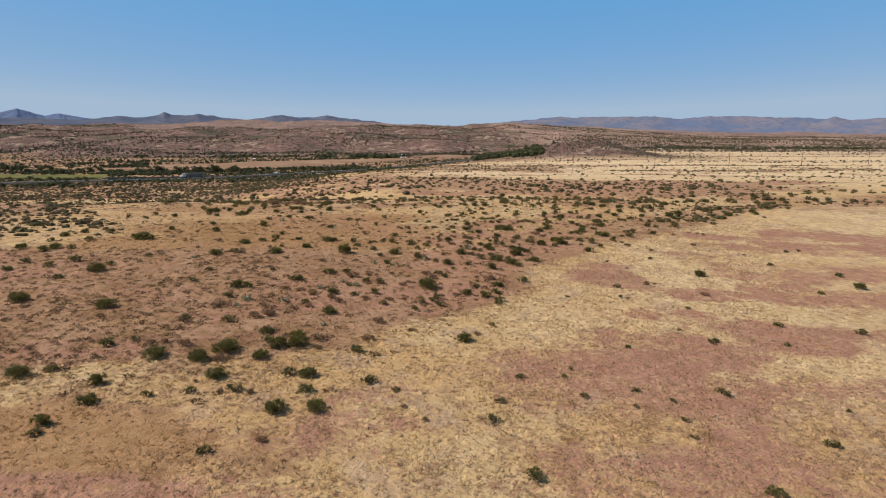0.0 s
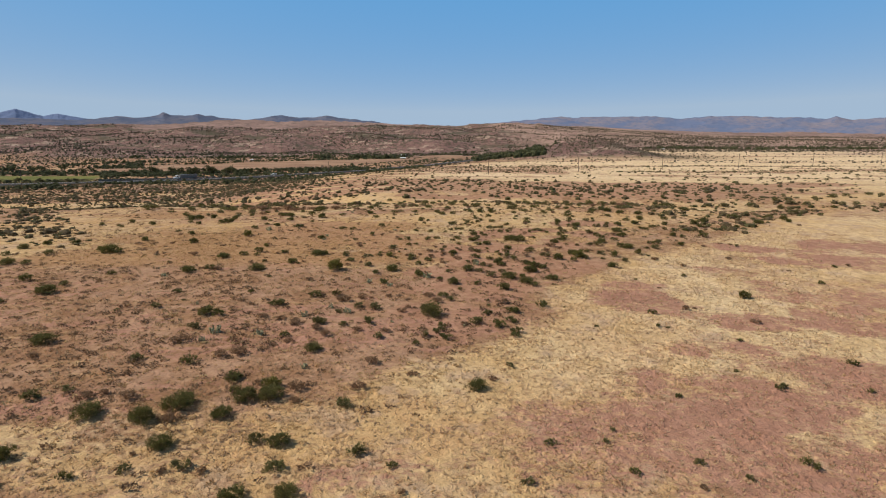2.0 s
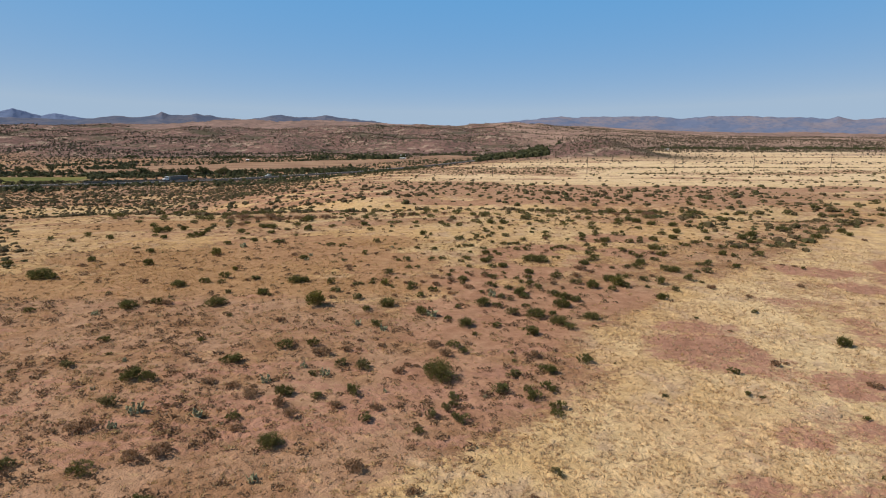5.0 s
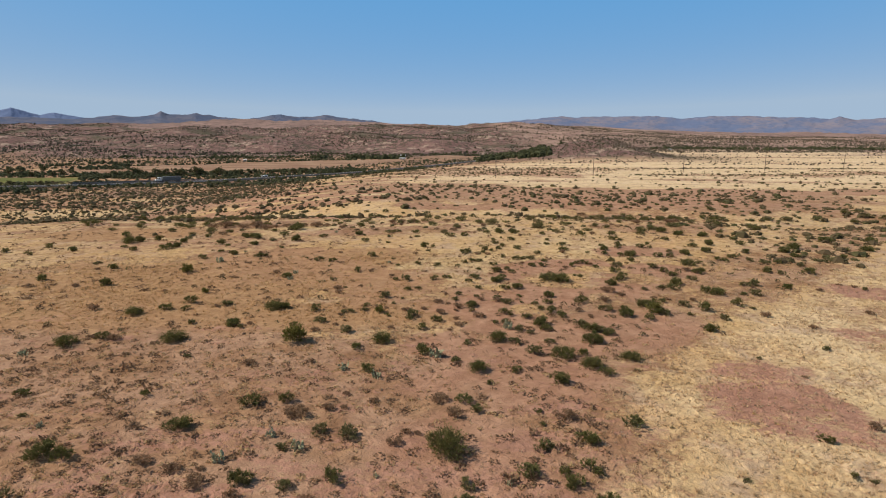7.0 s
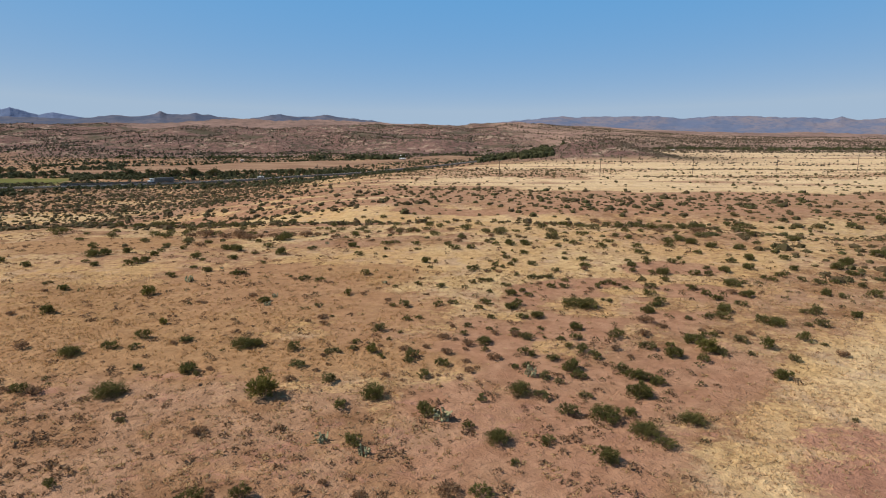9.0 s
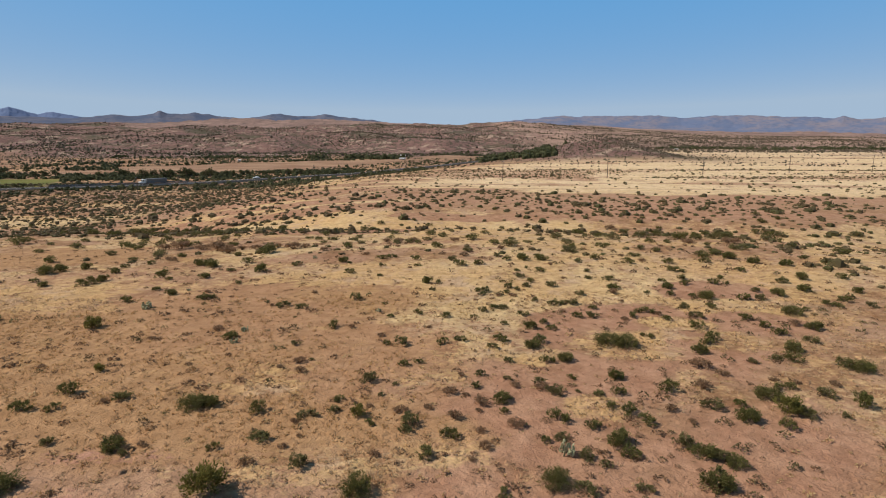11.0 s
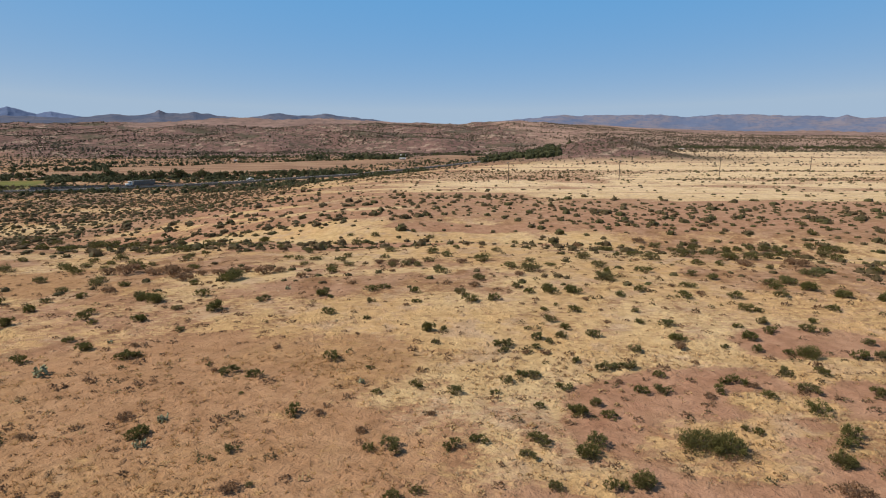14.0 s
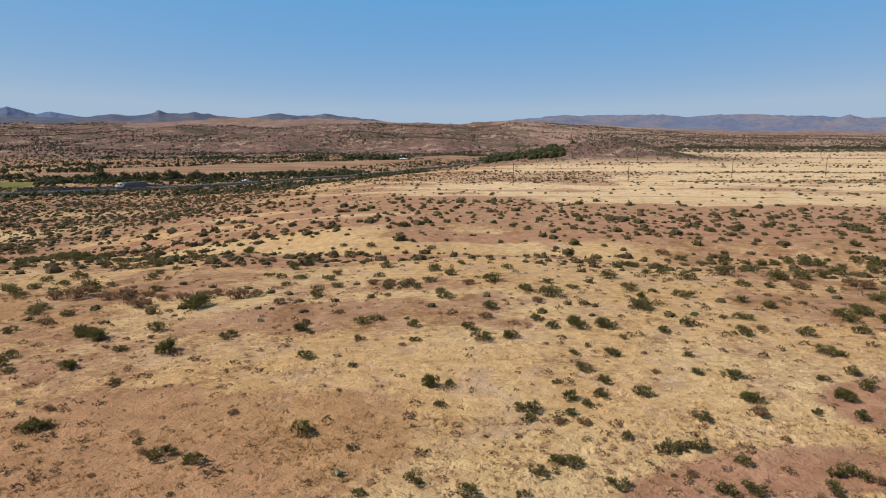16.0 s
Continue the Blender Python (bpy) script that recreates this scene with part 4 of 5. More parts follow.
SHRUBS_17 = [
    (-59.0, 213.6, 3.0), (-66.7, 215.3, 2.1), (-57.0, 216.6, 2.5), (-84.9, 218.7, 3.6), (-45.1, 219.8, 1.7), (-22.8, 224.2, 1.1), (-30.8, 225.3, 1.8), (-87.3, 225.6, 2.3),
    (-71.5, 227.6, 2.3), (-24.5, 231.8, 3.5), (-85.9, 233.6, 4.8), (-81.8, 234.1, 2.4), (-7.5, 237.4, 2.5), (-21.1, 237.9, 2.5), (-85.9, 238.4, 5.0), (-27.5, 240.0, 2.0),
    (-49.0, 241.3, 3.3), (-12.0, 241.6, 1.8), (-74.1, 246.6, 3.2), (-121.2, 272.6, 3.8), (-133.8, 282.0, 3.0), (-132.5, 292.8, 1.8),
]
SHRUBS_18 = [
    (60.8, 107.4, 1.1), (69.5, 117.6, 0.9), (35.5, 127.9, 2.3), (58.6, 131.4, 1.0), (51.2, 145.1, 1.6), (67.0, 148.9, 1.7), (59.0, 149.7, 1.7), (62.3, 156.0, 2.9),
    (84.2, 158.6, 1.9), (31.9, 161.7, 1.1), (72.6, 163.1, 2.8), (85.8, 163.1, 2.5), (82.9, 165.1, 2.6), (9.4, 169.4, 1.8), (-42.6, 169.5, 2.2), (100.5, 171.1, 1.8),
    (43.4, 172.0, 1.7), (42.3, 173.7, 2.5), (-56.8, 174.5, 2.0), (96.0, 174.7, 3.4), (-36.4, 176.1, 0.8), (18.2, 176.1, 2.9), (-54.2, 178.0, 2.7), (-35.5, 179.2, 3.4),
    (-47.7, 179.7, 1.4), (49.3, 179.7, 3.4), (0.5, 182.1, 1.3), (5.6, 185.2, 2.6), (-28.5, 187.8, 1.6), (-10.5, 189.1, 2.1), (9.5, 190.1, 2.1), (15.5, 190.4, 1.4),
]
SHRUBS_19 = [
    (2.0, 191.7, 3.4), (44.0, 194.2, 3.4), (19.3, 194.4, 2.9), (30.5, 194.4, 3.4), (47.5, 194.4, 3.4), (-43.4, 194.5, 1.4), (51.8, 196.2, 3.1), (-4.0, 197.4, 2.6),
    (37.9, 198.5, 3.4), (26.3, 198.7, 1.8), (16.5, 199.3, 1.6), (29.1, 199.8, 2.5), (59.1, 199.8, 1.9), (57.1, 201.0, 3.2), (5.1, 201.9, 2.2), (43.3, 203.0, 2.2),
    (26.3, 206.3, 2.4), (-2.0, 207.5, 1.7), (-50.7, 208.9, 1.9), (74.6, 212.5, 3.4), (131.8, 213.5, 2.7), (114.2, 214.1, 3.4), (-57.5, 214.5, 3.4), (125.0, 214.5, 2.2),
    (73.3, 215.3, 3.3), (95.5, 215.7, 3.4), (141.3, 216.4, 3.4), (136.4, 216.5, 3.4), (10.4, 216.7, 1.9), (105.1, 217.2, 3.4), (125.1, 217.8, 3.4), (75.6, 217.9, 3.4),
]
SHRUBS_20 = [
    (78.3, 218.0, 3.4), (69.8, 218.6, 2.2), (66.7, 220.2, 3.3), (121.1, 220.2, 3.4), (73.8, 220.6, 2.9), (-49.2, 220.8, 2.3), (45.0, 221.3, 2.3), (64.7, 221.5, 3.3),
    (49.4, 221.7, 3.1), (59.5, 222.2, 2.5), (56.8, 222.4, 3.0), (-92.1, 222.6, 3.4), (-53.3, 222.6, 2.4), (69.8, 222.6, 1.4), (-12.2, 222.9, 1.2), (62.4, 222.9, 2.2),
    (118.1, 224.6, 3.4), (132.4, 225.3, 3.4), (42.6, 226.1, 3.2), (30.7, 228.3, 1.9), (53.0, 229.9, 2.0), (80.0, 230.3, 2.8), (-15.8, 231.0, 1.0), (142.9, 231.5, 3.4),
    (66.4, 231.7, 1.4), (86.8, 234.5, 2.0), (164.1, 235.8, 3.4), (150.9, 236.4, 3.4), (56.6, 238.9, 2.1), (52.0, 240.0, 2.1), (162.6, 240.5, 3.4), (46.4, 241.5, 1.8),
]
SHRUBS_21 = [
    (84.6, 241.7, 2.6), (43.5, 242.7, 2.4), (32.7, 242.9, 1.8), (63.7, 243.6, 2.2), (-84.9, 247.8, 3.4), (29.3, 248.5, 1.8), (-66.1, 249.0, 2.9), (75.2, 249.1, 1.7),
    (-74.8, 251.2, 3.4), (11.8, 255.0, 1.9), (-83.7, 257.4, 3.1), (-134.1, 276.7, 3.1),
]
SHRUBS = SHRUBS_1 + SHRUBS_2 + SHRUBS_3 + SHRUBS_4 + SHRUBS_5 + SHRUBS_6 + SHRUBS_7 + SHRUBS_8 + SHRUBS_9 + SHRUBS_10 + SHRUBS_11 + SHRUBS_12 + SHRUBS_13 + SHRUBS_14 + SHRUBS_15 + SHRUBS_16 + SHRUBS_17 + SHRUBS_18 + SHRUBS_19 + SHRUBS_20 + SHRUBS_21
DRY_1 = [
    (-15.6, 46.7, 1.0), (-1.7, 50.9, 0.8), (-3.8, 53.0, 0.8), (-21.9, 54.4, 0.9), (-19.1, 54.6, 1.0), (19.3, 55.2, 0.8), (-25.1, 56.3, 0.6), (-24.4, 61.2, 1.5),
    (-46.4, 63.1, 1.3), (-33.6, 64.9, 1.6), (-29.9, 64.9, 1.6), (-14.6, 65.2, 1.0), (-32.4, 65.6, 1.0), (-15.0, 67.6, 1.8), (-9.1, 68.2, 1.6), (4.3, 71.1, 1.0),
    (-4.1, 71.4, 1.0), (-44.2, 73.1, 1.2), (-8.4, 73.9, 1.6), (-24.7, 74.0, 1.6), (-22.9, 74.8, 1.8), (-30.7, 78.0, 2.2), (-18.5, 78.5, 1.2), (-24.3, 80.2, 0.6),
    (-14.7, 80.7, 1.6), (17.3, 82.0, 0.5), (-24.9, 82.1, 0.8), (-7.7, 82.3, 1.2), (-16.2, 82.4, 1.6), (-11.2, 82.5, 1.4), (-19.2, 84.1, 1.6), (-21.3, 85.6, 1.3),
]
DRY_2 = [
    (-19.4, 85.7, 0.8), (-23.8, 86.5, 1.3), (-6.3, 89.6, 1.2), (41.0, 89.7, 1.4), (-4.6, 91.0, 0.7), (-5.5, 91.1, 0.9), (-14.6, 93.3, 2.0), (33.2, 93.7, 1.4),
    (-1.6, 94.1, 1.8), (7.6, 94.1, 2.0), (-12.2, 94.4, 1.3), (-10.9, 94.7, 0.8), (-8.6, 95.9, 1.0), (-2.9, 96.5, 1.6), (-11.1, 97.1, 0.7), (-21.5, 102.8, 1.4),
    (-15.6, 103.6, 0.8), (-37.9, 108.9, 1.4), (-16.9, 111.6, 1.1), (-1.8, 112.4, 0.6), (-8.5, 112.8, 0.8), (-15.0, 113.7, 0.7), (-24.9, 113.8, 0.7), (-0.8, 113.9, 1.1),
    (-27.3, 115.0, 0.6), (-14.2, 115.2, 0.5), (-1.0, 115.9, 0.9), (41.7, 116.0, 1.1), (1.7, 116.8, 1.3), (-15.1, 117.1, 0.7), (-2.9, 117.8, 1.4), (15.4, 117.9, 0.8),
]
DRY_3 = [
    (-45.7, 118.6, 1.6), (-7.1, 118.8, 1.2), (-1.0, 118.9, 0.8), (-5.0, 119.3, 0.8), (-9.6, 119.5, 0.8), (14.5, 119.7, 1.2), (37.9, 119.7, 1.5), (-31.0, 120.1, 0.8),
    (-0.7, 120.2, 1.4), (52.2, 121.4, 1.5), (-1.9, 121.6, 0.7), (-3.2, 122.0, 1.3), (-10.0, 122.1, 0.5), (4.6, 123.0, 1.2), (2.4, 123.4, 1.1), (18.8, 123.8, 1.5),
    (30.9, 124.9, 1.2), (-2.2, 125.2, 0.8), (25.8, 125.4, 0.9), (-16.7, 126.2, 1.3), (21.7, 126.4, 1.2), (-18.7, 126.9, 0.8), (-40.8, 127.1, 0.8), (-27.5, 127.7, 0.7),
    (20.3, 128.1, 2.0), (-17.2, 128.2, 1.4), (-61.4, 129.6, 1.3), (-54.6, 129.6, 1.2), (57.9, 132.7, 1.0), (56.2, 133.6, 0.9), (-34.1, 134.3, 0.8), (-10.3, 135.0, 1.0),
]
DRY_4 = [
    (-28.1, 136.9, 1.2), (-5.3, 137.5, 0.7), (-13.8, 137.5, 0.9), (35.9, 139.7, 1.6), (-57.6, 140.2, 1.1), (16.9, 140.4, 1.0), (21.4, 142.3, 1.0), (-26.6, 142.9, 0.5),
    (10.4, 143.0, 0.8), (-24.7, 145.5, 0.7), (18.4, 147.0, 0.9), (-2.0, 147.3, 0.5), (-7.1, 148.8, 0.5), (3.3, 149.2, 1.0), (5.2, 149.2, 1.0), (18.5, 150.4, 1.5),
    (-20.6, 150.8, 0.8), (-35.0, 151.8, 0.9), (-13.3, 154.4, 0.6), (13.4, 157.9, 0.9), (13.8, 162.2, 0.6), (-8.9, 164.6, 0.8), (-38.4, 165.4, 0.8), (13.0, 166.1, 1.1),
    (-35.2, 168.2, 0.9), (28.2, 168.8, 1.1), (26.0, 172.5, 1.1), (-0.3, 172.5, 1.5), (-49.7, 173.5, 1.9), (-17.0, 175.8, 1.2), (6.6, 178.9, 1.6), (36.2, 182.6, 1.1),
]
DRY_5 = [
    (-12.2, 183.8, 1.0), (43.5, 189.1, 2.3), (51.4, 189.3, 2.2), (-9.7, 190.8, 2.1), (-12.5, 190.9, 2.1), (-15.0, 191.9, 2.1),
]
DRY_6 = [
    (34.7, 94.1, 0.8), (32.7, 102.7, 0.6), (59.4, 114.3, 0.8), (72.7, 118.7, 1.1), (51.5, 130.7, 0.9), (83.9, 153.1, 1.1), (-42.6, 180.5, 3.3), (-25.4, 180.8, 1.9),
    (-45.3, 183.0, 3.8), (-38.3, 183.4, 2.5), (-41.2, 183.9, 2.1), (-32.0, 185.0, 2.9), (-36.3, 185.1, 2.5), (-49.1, 185.1, 2.7), (-56.6, 185.7, 2.8), (-29.9, 185.9, 2.1),
    (-53.8, 186.4, 4.5), (-44.7, 186.5, 2.2), (-35.3, 186.6, 2.1), (43.3, 187.4, 2.5), (52.2, 187.6, 2.4), (-1.6, 189.9, 2.1), (25.3, 225.8, 2.4), (40.4, 230.6, 2.6),
]
DRY = DRY_1 + DRY_2 + DRY_3 + DRY_4 + DRY_5 + DRY_6
OLIVE_ROWS_1 = [
    (-17.4, 68.0, 2.0), (-18.5, 108.8, 2.9), (-10.5, 118.1, 1.4), (23.8, 119.9, 2.3), (-34.8, 126.3, 1.1), (-42.1, 137.8, 2.1), (19.6, 181.2, 1.5),
]
OLIVE_ROWS = OLIVE_ROWS_1
CACTI_1 = [
    (-15.2, 72.2, 0.9), (-28.3, 78.3, 0.9), (-22.5, 80.5, 1.2), (-27.8, 80.8, 1.5), (-33.7, 84.9, 0.5), (2.0, 85.1, 0.6), (-7.2, 85.4, 0.5), (-18.6, 86.9, 1.2),
    (-13.3, 88.6, 1.2), (-15.8, 90.1, 0.9), (-34.0, 91.1, 0.7), (-8.8, 100.5, 1.0), (-12.2, 102.0, 1.0), (-44.7, 104.6, 1.1), (-3.4, 105.6, 1.6), (4.9, 113.4, 1.3),
    (-25.1, 133.0, 0.9), (-25.1, 136.5, 0.9), (-11.4, 142.9, 0.8), (-39.9, 145.0, 1.7), (-38.1, 153.0, 0.6), (-25.3, 173.0, 0.8),
]
CACTI = CACTI_1


BIG = [s for s in SHRUBS if s[2] >= 2.3 and s[1] < 172]
LARGE = [s for s in SHRUBS if 1.7 <= s[2] < 2.3 and s[1] < 172]
OPEN = [s for s in SHRUBS if s[2] >= 1.7 and s[1] >= 172]
SMALL = [s for s in SHRUBS if s[2] < 1.7 and s[1] < 172]
BEHIND = [s for s in SHRUBS if s[2] < 1.7 and s[1] >= 172]

strew([shrub_kind("mesquite_shrub", 80 + k, LEAF, 17, 30, 0.032, 0.47, "broad dark green mesquite shrub with dense fine leaves", "shrub") for k in range(5)], BIG, "mesquite shrubs", 6, (0.9, 1.1), 0.93)
strew([shrub_kind("mesquite_shrub", 100 + k, LEAF, 8, 30, 0.048, 0.54, "dark green mesquite shrub with dense leaves on dry soil", "shrub") for k in range(5)]
      + [shrub_kind("mesquite_shrub", 120 + k, LEAF, 7, 27, 0.048, 0.56, "ragged dark green mesquite shrub with open gaps", "shrub", 0.3) for k in range(3)],
      LARGE, "mesquite shrubs", 1)
strew([shrub_kind("spreading_shrub", 240 + k, CREOSOTE, 9, 22, 0.046, 0.50, "spreading olive green shrub with open crown by the wash", "shrub", 0.3) for k in range(5)]
      + [shrub_kind("spreading_shrub", 260 + k, LEAF, 9, 24, 0.046, 0.50, "spreading dark green shrub with ragged crown by the wash", "shrub", 0.25) for k in range(3)],
      OPEN, "shrubs by the wash", 7, (0.75, 1.05), 0.95)
strew([shrub_kind("creosote_bush", 140 + k, CREOSOTE, 5, 24, 0.060, 0.56, "small olive green creosote bush in straw grass", "shrub", 0.1) for k in range(5)]
      + [shrub_kind("creosote_bush", 160 + k, LEAF, 5, 24, 0.060, 0.54, "small dark green bush in straw grass", "shrub", 0.25) for k in range(3)],
      SMALL, "small bushes", 2, (0.85, 1.25), 1.1)
strew([dry_kind(180 + k, "low brown dead bush with bare twigs") for k in range(5)], DRY, "dead bushes", 3)
strew([shrub_kind("yellowing_shrub", 200 + k, OLIVE, 7, 30, 0.05, 0.62, "yellowing olive shrub with dense leaves", "shrub") for k in range(2)], OLIVE_ROWS, "yellowing shrubs", 4)
strew([cactus_kind(220 + k) for k in range(3)], CACTI, "prickly pears", 5, (0.8, 1.0))


def clump(rng, sprays, size, tall=0.62, flat=0.7, ring=6):
    """Corners of one bush, a metre across: a lumpy low dome of leaf masses with sprays standing out of it."""
    turn = np.arange(ring) * 2 * math.pi / max(ring, 1) + rng.uniform(0, 1)
    low = [(0.46 * rng.uniform(0.7, 1.15) * math.cos(a), 0.46 * rng.uniform(0.7, 1.15) * math.sin(a), -0.04) for a in turn]
    mid = [(0.36 * rng.uniform(0.6, 1.25) * math.cos(a + 0.3), 0.36 * rng.uniform(0.6, 1.25) * math.sin(a + 0.3), tall * rng.uniform(0.45, 0.85)) for a in turn]
    top = (rng.uniform(-0.12, 0.12), rng.uniform(-0.12, 0.12), tall * rng.uniform(0.8, 1.05))
    tris = []
    for k in range(ring):
        n = (k + 1) % ring
        tris += [(low[k], low[n], mid[k]), (low[n], mid[n], mid[k]), (mid[k], mid[n], top)]
    body = np.array(tris, float).reshape(-1, 3)
    if ring < 1:
        body = np.zeros((0, 3))
    if not sprays:
        return body * (1.0, 1.0, flat)
    a, r = rng.uniform(0, 6.28, sprays), 0.50 * rng.uniform(0.1, 1, sprays) ** 0.6
    c = np.stack([r * np.cos(a), r * np.sin(a), tall * (1.0 - 0.8 * (r / 0.5) ** 2) * rng.uniform(0.5, 0.95, sprays)], -1)
    return np.concatenate([body, leaves(rng, c, 0.03, 1, size)[0]]) * (1.0, 1.0, flat)


def mass(name, x, y, wide, material, rng, sprays, size, label, category, tall=0.62, flat=0.7, ring=6):
    """Many plants too far off to be counted, in one mesh."""
    forms = [clump(rng, sprays, size, tall, flat, ring) for _ in range(10)]
    pick, z = rng.integers(len(forms), size=len(x)), height(x, y)
    turn = rng.uniform(0, 6.28, len(x))
    verts = np.stack(forms)[pick]
    c, s = np.cos(turn)[:, None], np.sin(turn)[:, None]
    vx = (verts[:, :, 0] * c - verts[:, :, 1] * s) * wide[:, None] + x[:, None]
    vy = (verts[:, :, 0] * s + verts[:, :, 1] * c) * wide[:, None] + y[:, None]
    vz = verts[:, :, 2] * (wide * rng.uniform(0.7, 1.25, len(x)))[:, None] + z[:, None] - 0.03
    verts = np.stack([vx, vy, vz], -1).reshape(-1, 3)
    me = tri_mesh(name, verts, np.arange(len(verts)).reshape(-1, 3), material)
    return tagged(new(name, me), label, category, kind="stuff")


ROAD = [(-560, 372), (-420, 410), (-326, 441), (-262, 464), (-222, 496), (-171, 556), (-125, 604), (-84, 646), (-52, 696), (-16, 750), (40, 830), (120, 930)]


def near_road(x, y):
    rx = np.interp(y, [p[1] for p in ROAD], [p[0] for p in ROAD])
    return np.abs(x - rx) < 13


def far_scrub():
    rng = np.random.default_rng(7)
    # from the wash to the pole line
    n = 110000
    y = rng.uniform(120, 520, n)
    x = rng.uniform(-1, 1, n) * (60 + 0.80 * y)
    off = np.abs(y - wash_line(x))
    limit = np.interp(y, (30, 56, 82, 107, 128, 178, 240), (-40, -5, 9, 20, 46, 105, 150))
    dens = 0.10 + 0.75 * smooth(0.52, 0.36, fbm(x * 0.35, y, 26, 53, 3)) + (0.3 + smooth(90, 150, np.abs(x))) * np.exp(-(off / 7.0) ** 2) * smooth(0.25, 0.55, fbm(x, y, 18, 77, 3)) + 0.2 * np.exp(-(off / 22.0) ** 2)
    strip = streaked(x, y)
    dens += 0.45 * splat(x, y, [(75, 254, 75, 16), (-60, 225, 60, 14), (-38, 262, 48, 13), (-28, 305, 55, 12)])
    dens *= 1 - 0.55 * smooth(290, 380, y) * smooth(-60, 20, x - np.interp(y, EDGE_Y, EDGE_X))
    dens += 0.65 * strip + 0.36 * smooth(-40, -110, x) * (y > 232)
    dens *= 1 - 0.3 * smooth(300, 340, y) * smooth(20, 110, x - np.interp(y, EDGE_Y, EDGE_X)) * (1 - strip)
    dens *= 1 - 0.72 * smooth(296, 318, y) * smooth(-30, 50, x - np.interp(y, EDGE_Y, EDGE_X)) * (1 - strip)
    outside = (np.abs(x + 4) > 0.74 * (y - 40)) & (y > 126)
    start = 204 + 40 * (fbm(x, y, 30, 79, 3) - 0.5)
    dens = np.where(y < start, np.where(outside | ((x > 52) & (y > 142)), 0.55 * smooth(4, -6, x - limit), 0), dens)
    edge = np.interp(y, EDGE_Y, EDGE_X)
    dens += 0.55 * smooth(0, -70, x - edge) * (y > 250) + 1.5 * np.exp(-((x - np.interp(y, [p[1] for p in ROAD], [p[0] for p in ROAD]) - 22) / 14) ** 2) * (y > 350)
    keep = (rng.uniform(0, 1, n) < dens * 0.46 * (0.42 + 0.30 * smooth(-10, -60, x) + 0.10 * smooth(250, 330, y) + 0.5 * strip)) & ~near_road(x, y)
    x, y = x[keep], y[keep]
    bx, by = [s[0] for s in BEHIND], [s[1] for s in BEHIND]
    off = np.abs(y - wash_line(x))
    wide = np.clip(rng.lognormal(0.28, 0.42, len(x)) * (1 - 0.25 * streaked(x, y)), 0.6, 3.6)
    x, y, wide = np.concatenate([x, bx]), np.concatenate([y, by]), np.concatenate([wide, [s[2] for s in BEHIND]])
    close = y < 265
    for here, sprays, size, ring, where in ((close, 15, 0.24, 5, "along the dry wash"), (~close, 5, 0.28, 5, "on the far plain")):
        mass("scrub", x[here], y[here], wide[here], FARLEAF, rng, sprays, size, "olive green and brown desert scrub " + where, "scrub", 0.48, 0.74, ring)
    # beyond the pole line, down to the valley and up the first hills
    n = 120000
    y = 500 + 1250 * rng.uniform(0, 1, n) ** 0.8
    x = rng.uniform(-1, 1, n) * (60 + 0.80 * y)
    edge = np.interp(y, EDGE_Y, EDGE_X)
    hill, field, crop = zones(x, y)[4:7]
    low = smooth(10, -50, x - edge) * (y < 1100)
    dens = 0.02 + 0.07 * smooth(0.50, 0.66, fbm(x * 0.25, y, 60, 73, 3)) + 0.65 * streaked(x, y) + 0.75 * low + 0.55 * hill
    keep = (rng.uniform(0, 1, n) < dens * 0.28) & ~near_road(x, y) & (field < 0.3) & (crop < 0.3)
    x, y = x[keep], y[keep]
    wide = np.clip(rng.lognormal(0.72, 0.38, len(x)), 0.9, 4.5)
    mass("hill_scrub", x, y, wide, HILLLEAF, rng, 0, 0, "sparse dark scrub on far plain and hills", "scrub", 0.55, 0.72, 3)


far_scrub()


def hillside_scrub():
    """Dark bushes dotted over the far hillsides."""
    rng = np.random.default_rng(9)
    n = 95000
    y = 1120 + 1750 * rng.uniform(0, 1, n) ** 0.75
    x = rng.uniform(-1, 1, n) * (80 + 0.80 * y)
    near = rng.uniform(0, 1, n) < 0.03
    x, y = np.where(near, rng.normal(212, 68, n), x), np.where(near, rng.normal(880, 75, n), y)
    dens = 0.10 + 0.90 * smooth(0.42, 0.58, fbm(x * 0.5, y * 0.8, 110, 99, 4))
    keep = rng.uniform(0, 1, n) < dens * 0.75
    x, y = x[keep], y[keep]
    wide = np.where(y < 1080, 0.8, 1.55) * np.clip(rng.lognormal(0.75, 0.35, len(x)), 1.0, 4.5)
    mass("hillside_scrub", x, y, wide, HILLLEAF, rng, 0, 0, "dark bushes dotted over brown hillsides", "scrub", 0.72, 0.92, 3)


hillside_scrub()


def grass_places(rng, n, share):
    """Places for bunch grass on the rise: thick in the straw, thin on bare and purple soil."""
    y = 36 + 172 * rng.uniform(0, 1, n)
    half = 38 + 0.38 * y
    x = rng.uniform(-1, 1, n) * half
    grass, red, purple = zones(x, y)[:3]
    thin = (0.30 + 0.70 * smooth(0.38, 0.62, fbm(x, y, 3.0, 91, 2))) * smooth(1.0, 0.6, np.abs(x) / half) * smooth(212, 165, y)
    keep = rng.uniform(0, 1, n) < (1 - 0.92 * np.clip(red * 1.3, 0, 1)) * (1 - 0.35 * purple) * (0.45 + 0.55 * smooth(0.2, 0.6, grass)) * share * thin
    return x[keep], y[keep]


